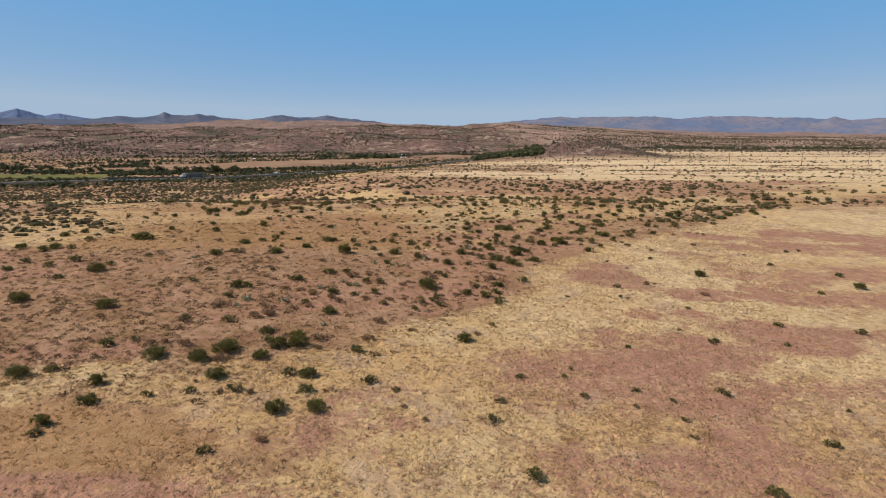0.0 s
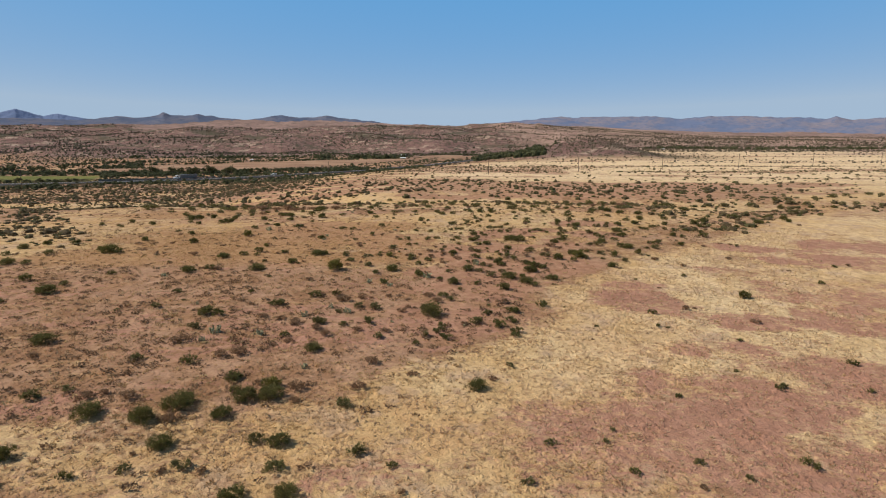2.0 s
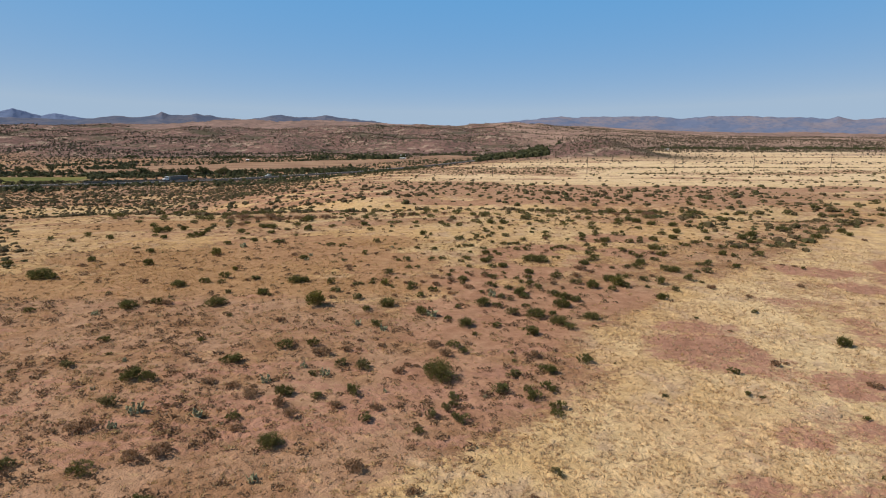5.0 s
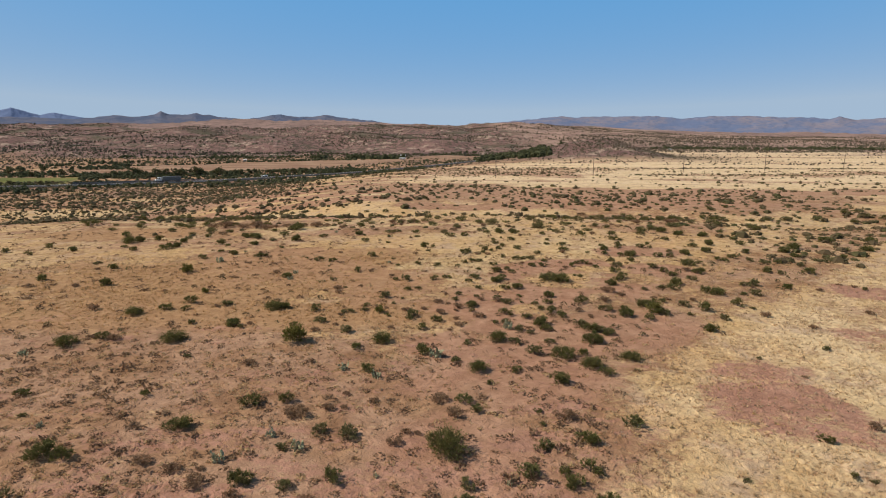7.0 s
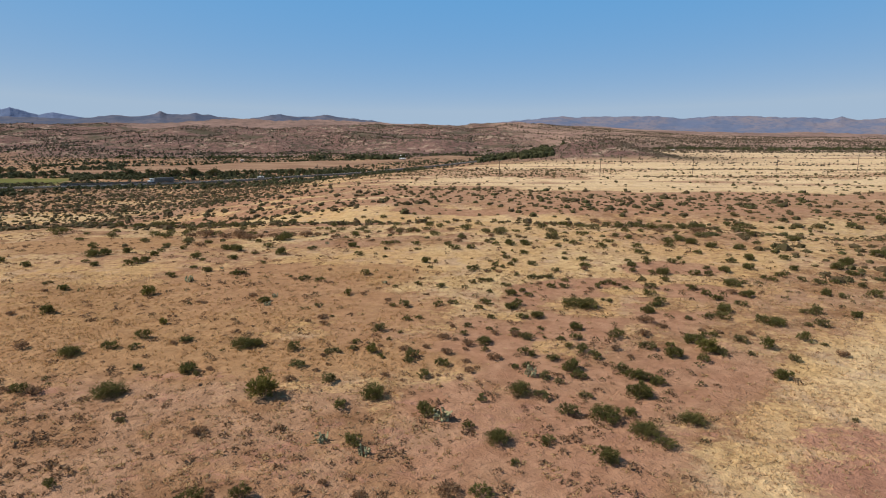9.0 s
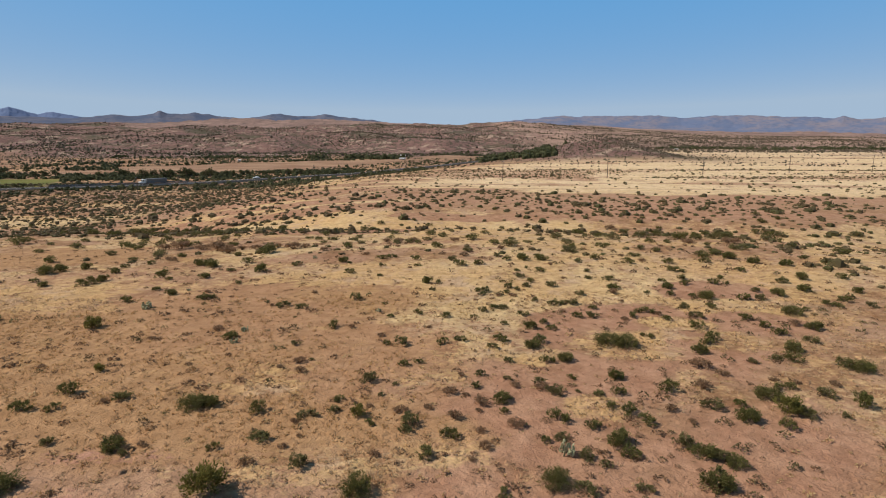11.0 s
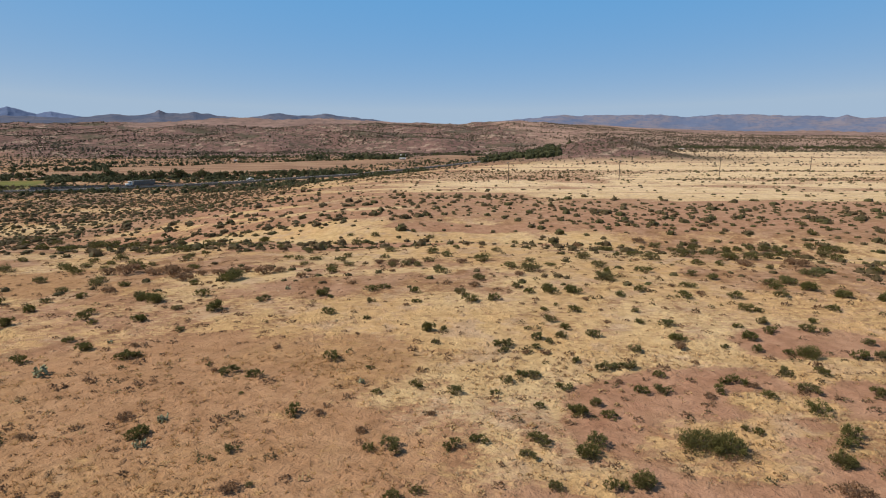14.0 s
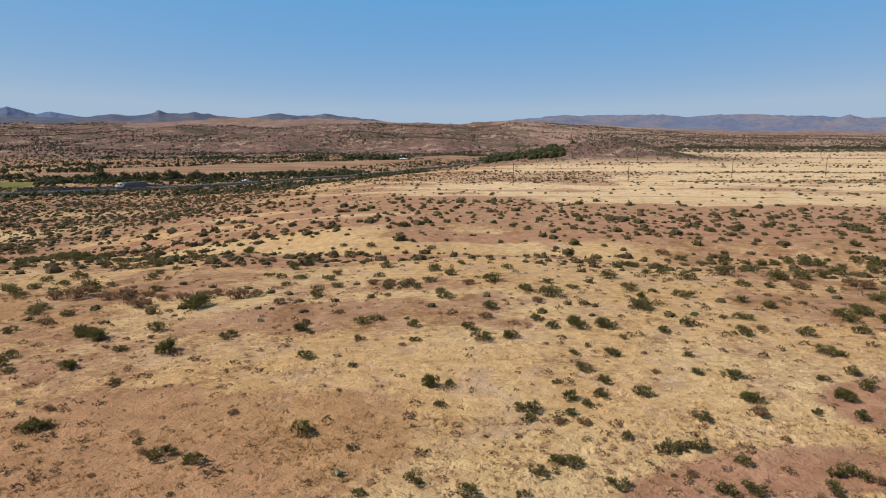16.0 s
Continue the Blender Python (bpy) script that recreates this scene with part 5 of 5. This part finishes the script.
def grass_mounds():
    """Low uneven mounds of matted grass and litter, in one mesh."""
    rng = np.random.default_rng(21)
    x, y = grass_places(rng, 300000, 0.42)
    m = len(x)
    wide = np.clip(rng.lognormal(-0.78, 0.36, m), 0.22, 1.0)
    turn = rng.uniform(0, 6.28, m)[:, None] + np.arange(6) * math.pi / 3 + rng.uniform(-0.35, 0.35, (m, 6))
    reach = 0.5 * wide[:, None] * rng.uniform(0.6, 1.3, (m, 6))
    z = height(x, y)
    ring = np.stack([x[:, None] + reach * np.cos(turn), y[:, None] + reach * np.sin(turn), np.repeat(z[:, None] - 0.03, 6, 1)], -1)
    top = np.stack([x + rng.normal(0, 0.10, m) * wide, y + rng.normal(0, 0.10, m) * wide, z + 0.02 + wide * rng.uniform(0.12, 0.28, m)], -1)
    verts = np.concatenate([ring, top[:, None]], 1).reshape(-1, 3)
    fan = np.array([(k, (k + 1) % 6, 6) for k in range(6)])
    faces = (np.arange(m)[:, None, None] * 7 + fan[None]).reshape(-1, 3)
    me = tri_mesh("grass_mounds", verts, faces, GROUND, True)
    zone_marks(me, verts[:, 0], verts[:, 1])
    tagged(new("grass_mounds", me), "low uneven mounds of matted dry grass on soil", "grass", kind="stuff")


grass_mounds()


def bunch_grass():
    """Loose sprays of dry blades, in one mesh."""
    rng = np.random.default_rng(22)
    x, y = grass_places(rng, 150000, 0.75)
    near = y < 150
    x, y = x[near], y[near]
    m, k = len(x), 8
    turn = rng.uniform(0, 6.28, (m, k))
    rise = rng.uniform(0.35, 1.1, (m, k))
    long = np.clip(rng.lognormal(-1.45, 0.25, (m, 1)), 0.12, 0.45) * rng.uniform(0.6, 1.25, (m, k))
    foot = np.stack([x[:, None] + rng.normal(0, 0.09, (m, k)), y[:, None] + rng.normal(0, 0.09, (m, k)), np.repeat(height(x, y)[:, None], k, 1)], -1)
    way = np.stack([np.cos(turn) * np.cos(rise), np.sin(turn) * np.cos(rise), np.sin(rise)], -1)
    side = np.stack([-np.sin(turn), np.cos(turn), np.zeros_like(turn)], -1) * 0.035
    verts = np.stack([foot - side, foot + side, foot + way * long[..., None]], 2).reshape(-1, 3)
    me = tri_mesh("bunch_grass", verts, np.arange(len(verts)).reshape(-1, 3), STRAW)
    zone_marks(me, verts[:, 0], verts[:, 1])
    tagged(new("bunch_grass", me), "loose sprays of dry straw bunch grass on red soil", "grass", kind="stuff")


bunch_grass()


def brown_tufts():
    rng = np.random.default_rng(23)
    n = 30000
    y = rng.uniform(52, 215, n)
    x = rng.uniform(-1, 1, n) * (45 + 0.5 * y)
    limit = np.interp(y, (30, 56, 82, 107, 128, 178, 240), (-40, -5, 9, 20, 46, 105, 150))
    foot = np.interp(x, (-60, -43, -29, -20, -6, 2, 12), (54, 57, 63, 66, 70, 79, 84))
    dens = smooth(3, -8, x - limit) * (0.12 + 0.88 * smooth(-4, 4, y - foot)) * (0.26 + 0.85 * smooth(118, 100, y)) * (0.3 + 0.7 * smooth(0.4, 0.6, fbm(x, y, 12, 95, 3)))
    keep = rng.uniform(0, 1, n) < dens
    x, y = x[keep], y[keep]
    mass("brown_tufts", x, y, np.clip(rng.lognormal(-0.55, 0.40, len(x)), 0.3, 1.2), TUFT, rng, 26, 0.26, "small brown dead tufts on bare soil", "grass", 0.45, 0.70, 0)




brown_tufts()


def straw_tufts():
    rng = np.random.default_rng(29)
    n = 16000
    y = rng.uniform(52, 150, n)
    x = rng.uniform(-1, 1, n) * (45 + 0.5 * y)
    limit = np.interp(y, (30, 56, 82, 107, 128, 178, 240), (-40, -5, 9, 20, 46, 105, 150))
    dens = smooth(3, -8, x - limit) * (0.35 + 0.65 * smooth(118, 100, y)) * (0.25 + 0.75 * smooth(0.38, 0.58, fbm(x, y, 9, 97, 3)))
    keep = rng.uniform(0, 1, n) < dens
    x, y = x[keep], y[keep]
    mass("straw_tufts", x, y, np.clip(rng.lognormal(-0.75, 0.35, len(x)), 0.25, 0.9), STRAWTUFT, rng, 22, 0.26, "small pale straw tufts on bare soil", "grass", 0.45, 0.70, 0)


straw_tufts()


def seedlings():
    """Small young bushes between the larger ones on the rise."""
    rng = np.random.default_rng(25)
    n = 2600
    y = rng.uniform(100, 206, n)
    x = rng.uniform(-1, 1, n) * (30 + 0.55 * (y - 40))
    limit = np.interp(y, (30, 56, 82, 107, 128, 178, 240), (-40, -5, 9, 20, 46, 105, 150))
    dens = smooth(3, -8, x - limit) * (0.2 + 0.55 * smooth(-10, 15, x)) * smooth(0.35, 0.6, fbm(x, y, 10, 195, 3))
    keep = rng.uniform(0, 1, n) < dens
    x, y = x[keep], y[keep]
    mass("young_bushes", x, y, np.clip(rng.lognormal(-0.35, 0.28, len(x)), 0.4, 1.1), FARLEAF, rng, 40, 0.19, "small olive young bushes in straw grass", "shrub", 0.6, 0.85, 0)


seedlings()
# ---- valley trees ----
def tree_kind(seed, label):
    """A spreading valley tree, about one metre high before scaling."""
    rng = np.random.default_rng(seed)
    root = new("valley_tree")
    bm = fresh()
    rod(bm, (0, 0, -0.03), (0.01, 0.01, 0.32), 0.045, 0.03, 7)
    tips = []
    for k in range(7):
        a = k * 0.9 + rng.uniform(-0.3, 0.3)
        tip = Vector((0.34 * math.cos(a) * rng.uniform(0.6, 1), 0.34 * math.sin(a) * rng.uniform(0.6, 1), rng.uniform(0.5, 0.85)))
        rod(bm, (0, 0, 0.22 + 0.015 * k), tip, 0.022, 0.007, 5)
        tips.append(tip)
    part("trunk", bm, BARK, root)
    centres = []
    for tip in tips + [Vector((0, 0, 0.82)), Vector((0.12, 0.1, 0.66)), Vector((-0.1, -0.1, 0.6))]:
        for _ in range(9):
            v = rng.normal(0, 0.105, 3)
            centres.append((tip.x + v[0], tip.y + v[1], max(0.10, tip.z + v[2] * 0.9 - 0.05)))
    v, f = leaves(rng, np.array(centres), 0.045, 7, 0.085)
    part_of("crown", tri_mesh("crown", v, f, TREELEAF), root)
    return tagged(root, label, "tree")


def valley_trees():
    rng = np.random.default_rng(31)
    kinds = [tree_kind(300 + k, "dark green rounded valley tree beside the fields") for k in range(4)]
    spots = []
    for k in range(46):
        s = k / 45
        y = 590 + 75 * s + rng.uniform(-14, 14)
        x = -300 + 240 * s + rng.uniform(-10, 10)
        spots.append((x, y, rng.uniform(4, 7.5) * (1.2 if 0.05 < s < 0.4 else 0.8)))
    for k in range(26):
        spots.append((rng.uniform(-560, -330), rng.uniform(590, 650), rng.uniform(5, 8.5)))
    for k in range(14):
        spots.append((-420 + 12 * k + rng.uniform(-8, 8), 474 + rng.uniform(-7, 6) - 1.0 * k * 0.2, rng.uniform(2.5, 4.5)))
    used, firsts = set(), []
    for x, y, tall in spots:
        at = np.array([float(x)]), np.array([float(y)])
        if near_road(*at)[0] or zones(*at)[5][0] > 0.3 or zones(*at)[6][0] > 0.3:
            continue
        k = int(rng.integers(len(kinds)))
        m = Matrix.Translation((x, y, up(x, y) - 0.1)) @ Matrix.Rotation(rng.uniform(0, 6.28), 4, "Z") @ Matrix.Diagonal((tall * 1.25, tall * 1.15, tall, 1))
        if k in used:
            copy_thing(kinds[k], m)
        else:
            used.add(k)
            firsts.append((tagged(kinds[k], group="valley trees"), m))
    for ob, m in firsts:
        ob.matrix_basis = m
    # woods that nobody could count
    def wood(n, x0, x1, y0, y1, lean, tall):
        y = rng.uniform(y0, y1, n)
        x = rng.uniform(x0, x1, n) + lean * (y - y0)
        keep = fbm(x, y, 45, 83, 3) > 0.40
        return x[keep], y[keep], tall * rng.uniform(0.6, 1.2, keep.sum())
    groups = [wood(300, 42, 136, 800, 960, 0.05, 8.5), wood(170, 80, 220, 960, 1150, 0.1, 8.5), wood(170, -215, -66, 1000, 1045, 0, 9), wood(300, -450, -330, 690, 800, -0.6, 4.2), wood(260, -420, -300, 570, 640, -0.4, 3.4), wood(130, -402, -378, 778, 985, 1.34, 4.2), wood(300, -260, 60, 1120, 1330, 0.2, 4.5),
              wood(160, -560, -240, 1010, 1090, 0, 6), wood(140, -720, -420, 660, 760, 0, 5.5), wood(640, 430, 1250, 1290, 1340, 0.2, 7.5), wood(120, -480, -380, 650, 900, 0, 5),
              wood(70, -330, -290, 600, 640, 0, 5), wood(130, -300, -70, 560, 600, 0, 3)]
    groups += [wood(190, -345 + 34 * k, -295 + 34 * k, 545 + 13 * k, 612 + 12 * k, 0, 4.0) for k in range(9)]
    groups += [wood(220, -700, -330, 596, 640, 0, 5.0), wood(60, -400, -290, 468, 480, -0.3, 3.0), wood(150, -345, -255, 408, 446, 0.3, 3.4), wood(60, -262, -215, 440, 470, 0.3, 2.6)]
    x, y, tall = (np.concatenate([g[k] for g in groups]) for k in range(3))
    over = zones(x, y)
    ok = ~near_road(x, y) & (over[5] < 0.3) & (over[6] < 0.3)
    mass("riverside_wood", x[ok], y[ok], tall[ok], TREELEAF, rng, 34, 0.25, "dense dark green riverside woods in the valley", "trees", 0.82, 0.85, 7)


valley_trees()


def valley_scrub():
    """Thick green brush on the valley floor."""
    rng = np.random.default_rng(33)
    n = 26000
    x, y = rng.uniform(-720, 110, n), rng.uniform(455, 1010, n)
    far = rng.uniform(0, 1, n) < 0.35
    x, y = np.where(far, rng.uniform(-900, 160, n), x), np.where(far, rng.uniform(1000, 1330, n), y)
    edge = np.interp(y, EDGE_Y, EDGE_X)
    over = zones(x, y)
    dens = smooth(0, -35, x - edge) * (0.35 + 0.65 * smooth(0.38, 0.58, fbm(x * 0.6, y, 40, 97, 3))) * (1 - 0.7 * smooth(640, 700, y)) * (1 - 0.5 * smooth(-330, -370, x))
    keep = (rng.uniform(0, 1, n) < dens) & ~near_road(x, y) & (over[5] < 0.25) & (over[6] < 0.25)
    x, y = x[keep], y[keep]
    mass("valley_brush", x, y, np.clip(rng.lognormal(0.95, 0.35, len(x)), 1.2, 5.5), TREELEAF, rng, 6, 0.3, "thick green brush on the valley floor", "scrub", 0.62, 0.85, 5)


valley_scrub()


# ---- power line ----
def pole_kind():
    root = new("utility_pole")
    bm = fresh()
    rod(bm, (0, 0, -0.6), (0, 0, 11.2), 0.19, 0.12, 10)
    part("post", bm, POLE, root)
    arm = part("crossarm", box(fresh(), 0, 0.16, 10.5, 2.6, 0.11, 0.13, 0.015), POLE, root)
    part("crossarm", box(fresh(), 0, 0.16, 9.6, 1.8, 0.10, 0.12, 0.015), POLE, root)
    for x in (-1.2, -0.55, 0.55, 1.2):
        bm = fresh()
        rod(bm, (x, 0.16, 10.56), (x, 0.16, 10.70), 0.03, 0.03, 8)
        rod(bm, (x, 0.16, 10.66), (x, 0.16, 10.84), 0.075, 0.04, 8)
        part("insulator", bm, GLASSY, arm, "small grey insulator")
    return tagged(root, "tall dark wooden utility pole on the plain", "utility pole", "power line")


pole = pole_kind()
for k, (x, y, turn) in enumerate([(-295, 428, 5), (-183, 423, 8), (-81, 432, 12), (28.8, 400, 20), (92.7, 425, 20), (160.5, 452, 20), (224.4, 468, 18), (292, 486, 18), (360, 505, 18)]):
    m = Matrix.Translation((x, y, up(x, y))) @ Matrix.Rotation(radians(turn + 90), 4, "Z")
    if k:
        copy_thing(pole, m)
    else:
        pole.matrix_basis = m


# ---- road, bridge and traffic ----
def road_way(step=6.0):
    pts = [Vector((x, y, 0)) for x, y in ROAD]
    way = []
    for i in range(len(pts) - 1):
        a, b, c, d = pts[max(i - 1, 0)], pts[i], pts[i + 1], pts[min(i + 2, len(pts) - 1)]
        n = max(2, int((c - b).length / step))
        for k in range(n):
            t = k / n
            way.append(0.5 * ((2 * b) + (c - a) * t + (2 * a - 5 * b + 4 * c - d) * t * t + (3 * b - a - 3 * c + d) * t ** 3))
    raw = [up(p.x, p.y) for p in way]
    for i, p in enumerate(way):
        lo, hi = max(0, i - 8), min(len(way), i + 9)
        p.z = sum(raw[lo:hi]) / (hi - lo) + 1.3
    return way


WAY = road_way()


def sideways(i):
    d = WAY[min(i + 1, len(WAY) - 1)] - WAY[max(i - 1, 0)]
    return Vector((d.y, -d.x, 0)).normalized(), d.normalized()


def road():
    bm = fresh()
    last = None
    for i, p in enumerate(WAY):
        s, _ = sideways(i)
        row = [bm.verts.new(p + s * a + Vector((0, 0, b))) for a, b in ((-8.0, -3.0), (-4.4, -0.12), (0, 0.03), (4.4, -0.12), (8.0, -3.0))]
        if last:
            for k in range(4):
                bm.faces.new((last[k], last[k + 1], row[k + 1], row[k]))
        last = row
    top = part("road", bm, ASPHALT, None)
    tagged(top, "grey two-lane asphalt road along the valley", "road", kind="structure")
    for off, wide in ((-4.0, 0.07), (4.0, 0.07), (0.0, 0.08)):
        bm, last = fresh(), None
        for i, p in enumerate(WAY):
            s, _ = sideways(i)
            lift = Vector((0, 0, 0.05 - abs(off) * 0.0341))
            row = [bm.verts.new(p + s * (off + e) + lift) for e in (-wide, wide)]
            if last:
                bm.faces.new((last[0], last[1], row[1], row[0]))
            last = row
        part("road_line", bm, PAINT, top)


road()


def beam(i0, i1, off, lift, wide, high):
    """One square beam that follows the road from one point of it to another."""
    bm, last = fresh(), None
    for i in range(i0, i1 + 1):
        s, _ = sideways(i)
        c = WAY[i] + s * off + Vector((0, 0, lift))
        row = [bm.verts.new(c + s * a * wide + Vector((0, 0, b * high))) for a, b in ((-1, -1), (1, -1), (1, 1), (-1, 1))]
        for k in range(4):
            if last:
                bm.faces.new((last[k], last[(k + 1) % 4], row[(k + 1) % 4], row[k]))
        if not last:
            bm.faces.new(row[::-1])
        last = row
    bm.faces.new(last)
    return bm


def bridge():
    """The low bridge that carries the road over the stream bed."""
    root = new("road_bridge")
    i0 = min(range(len(WAY)), key=lambda i: (WAY[i] - Vector((-262, 464, WAY[i].z))).length)
    i1 = min(range(len(WAY)), key=lambda i: (WAY[i] - Vector((-196, 526, WAY[i].z))).length)
    for side in (-1, 1):
        for lift, high in ((0.55, 0.16), (1.0, 0.12)):
            part("guard_rail", beam(i0, i1, 4.9 * side, lift, 0.08, high), STEEL, root, "dark steel guard rail")
        part("girder", beam(i0, i1, 4.9 * side, -0.55, 0.3, 0.5), CONCRETE, root)
        for i in range(i0, i1 + 1):
            s, _ = sideways(i)
            p = WAY[i] + s * 4.9 * side
            part("rail_post", rod(fresh(), p, p + Vector((0, 0, 1.05)), 0.10, 0.08, 6), STEEL, root)
        for i in range(i0 + 1, i1, 3):
            s, _ = sideways(i)
            p = WAY[i] + s * 4.5 * side
            part("pier", rod(fresh(), (p.x, p.y, up(p.x, p.y) - 1.5), (p.x, p.y, p.z - 0.7), 0.7, 0.6, 8), CONCRETE, root)
    tagged(root, "low concrete road bridge with dark guard rails", "bridge")


bridge()


def wheel(root, x, y, z, r, wide):
    tyre = part("tyre", rod(fresh(), (x, y - wide / 2, z), (x, y + wide / 2, z), r, r, 16), BLACK, root)
    part("rim", rod(fresh(), (x, y - wide / 2 - 0.01, z), (x, y + wide / 2 + 0.01, z), r * 0.55, r * 0.55, 12), STEEL, tyre)


def on_road(root, near, side, flip):
    i = min(range(len(WAY)), key=lambda k: (WAY[k].xy - Vector(near)).length)
    s, d = sideways(i)
    p = WAY[i] + s * side
    root.matrix_basis = Matrix.Translation((p.x, p.y, p.z - 0.01)) @ Matrix.Rotation(math.atan2(d.y, d.x) + (math.pi if flip else 0), 4, "Z")


def semi_truck():
    root = new("semi_truck")
    part("trailer", box(fresh(), -3.2, 0, 2.55, 14.2, 2.55, 2.75, 0.06), GREYBOX, root, "dull grey box trailer")
    part("chassis", box(fresh(), -0.5, 0, 0.95, 19.0, 0.9, 0.28, 0.03), STEEL, root)
    bm = box(fresh(), 5.9, 0, 2.25, 2.3, 2.4, 2.9, 0.18)
    box(bm, 7.9, 0, 1.55, 2.0, 2.1, 1.35, 0.2)
    part("cab", bm, WHITE, root, "white truck cab")
    part("windscreen", box(fresh(), 7.06, 0, 2.75, 0.06, 2.0, 0.85, 0.02), DARKGLASS, root)
    for side in (-1, 1):
        part("side_window", box(fresh(), 6.3, side * 1.21, 2.75, 0.9, 0.05, 0.75, 0.015), DARKGLASS, root)
        for x in (-9.0, -7.7, 4.2, 5.5, 8.2):
            wheel(root, x, side * 1.05, 0.5, 0.5, 0.5)
    on_road(root, (-214, 504), 2.1, True)
    tagged(root, "white semi truck with long grey trailer on road", "truck")


def pickup():
    root = new("pickup_truck")
    bm = box(fresh(), 0, 0, 0.85, 5.6, 1.95, 0.62, 0.1)
    box(bm, 0.5, 0, 1.45, 2.3, 1.75, 0.72, 0.16)
    part("body", bm, WHITE, root)
    for side in (-1, 1):
        part("side_window", box(fresh(), 0.5, side * 0.885, 1.5, 1.8, 0.03, 0.42, 0.01), DARKGLASS, root)
        for x in (-1.8, 1.75):
            wheel(root, x, side * 0.88, 0.38, 0.38, 0.26)
    part("windscreen", box(fresh(), 1.67, 0, 1.48, 0.03, 1.5, 0.45, 0.01), DARKGLASS, root)
    on_road(root, (-160, 568), -2.1, False)
    tagged(root, "white pickup truck driving on the valley road", "car")


semi_truck()
pickup()


# ---- far houses ----
def house(x, y, turn, long, wide, high, label):
    root = new("house")
    part("wall", box(fresh(), 0, 0, high / 2 - 0.3, long, wide, high + 0.6), ADOBE, root)
    bm = fresh()
    for a in (-1, 1):
        e = 0.5
        v = [bm.verts.new(p) for p in ((a * (long / 2 + e), -wide / 2 - e, high - 0.15), (a * (long / 2 + e), 0, high + wide * 0.2), (a * (long / 2 + e), wide / 2 + e, high - 0.15),
                                       (a * (long / 2 + e), 0, high + wide * 0.2 - 0.3))]
        if a < 0:
            first = v
    for k in range(4):
        bm.faces.new((first[k], first[(k + 1) % 4], v[(k + 1) % 4], v[k]))
    bm.faces.new(first[::-1])
    bm.faces.new(v)
    part("roof", bm, ROOFING, root, "pale metal roof")
    for k in range(3):
        w = part("window", box(fresh(), -long * 0.3 + k * long * 0.3, -wide / 2 - 0.01, 1.55, 1.5, 0.08, 1.1), STEEL, root)
        part("pane", box(fresh(), -long * 0.3 + k * long * 0.3, -wide / 2 - 0.05, 1.55, 1.3, 0.04, 0.9), DARKGLASS, w)
    part("door", box(fresh(), long * 0.15, -wide / 2 - 0.02, 1.0, 0.95, 0.08, 2.05), STEEL, root)
    root.matrix_basis = Matrix.Translation((x, y, up(x, y))) @ Matrix.Rotation(radians(turn), 4, "Z")
    tagged(root, label, "house")


house(-66, 990, 8, 9, 4.5, 2.0, "low tan house with a pale metal roof by woods")
house(-73, 1110, -12, 9, 5, 2.8, "pale farm shed with metal roof among fields")
house(447, 1235, 10, 7, 4, 2.4, "long tan building in front of a tree line")
house(-283, 895, 20, 4, 3, 2.4, "small tan hut at the edge of the field")
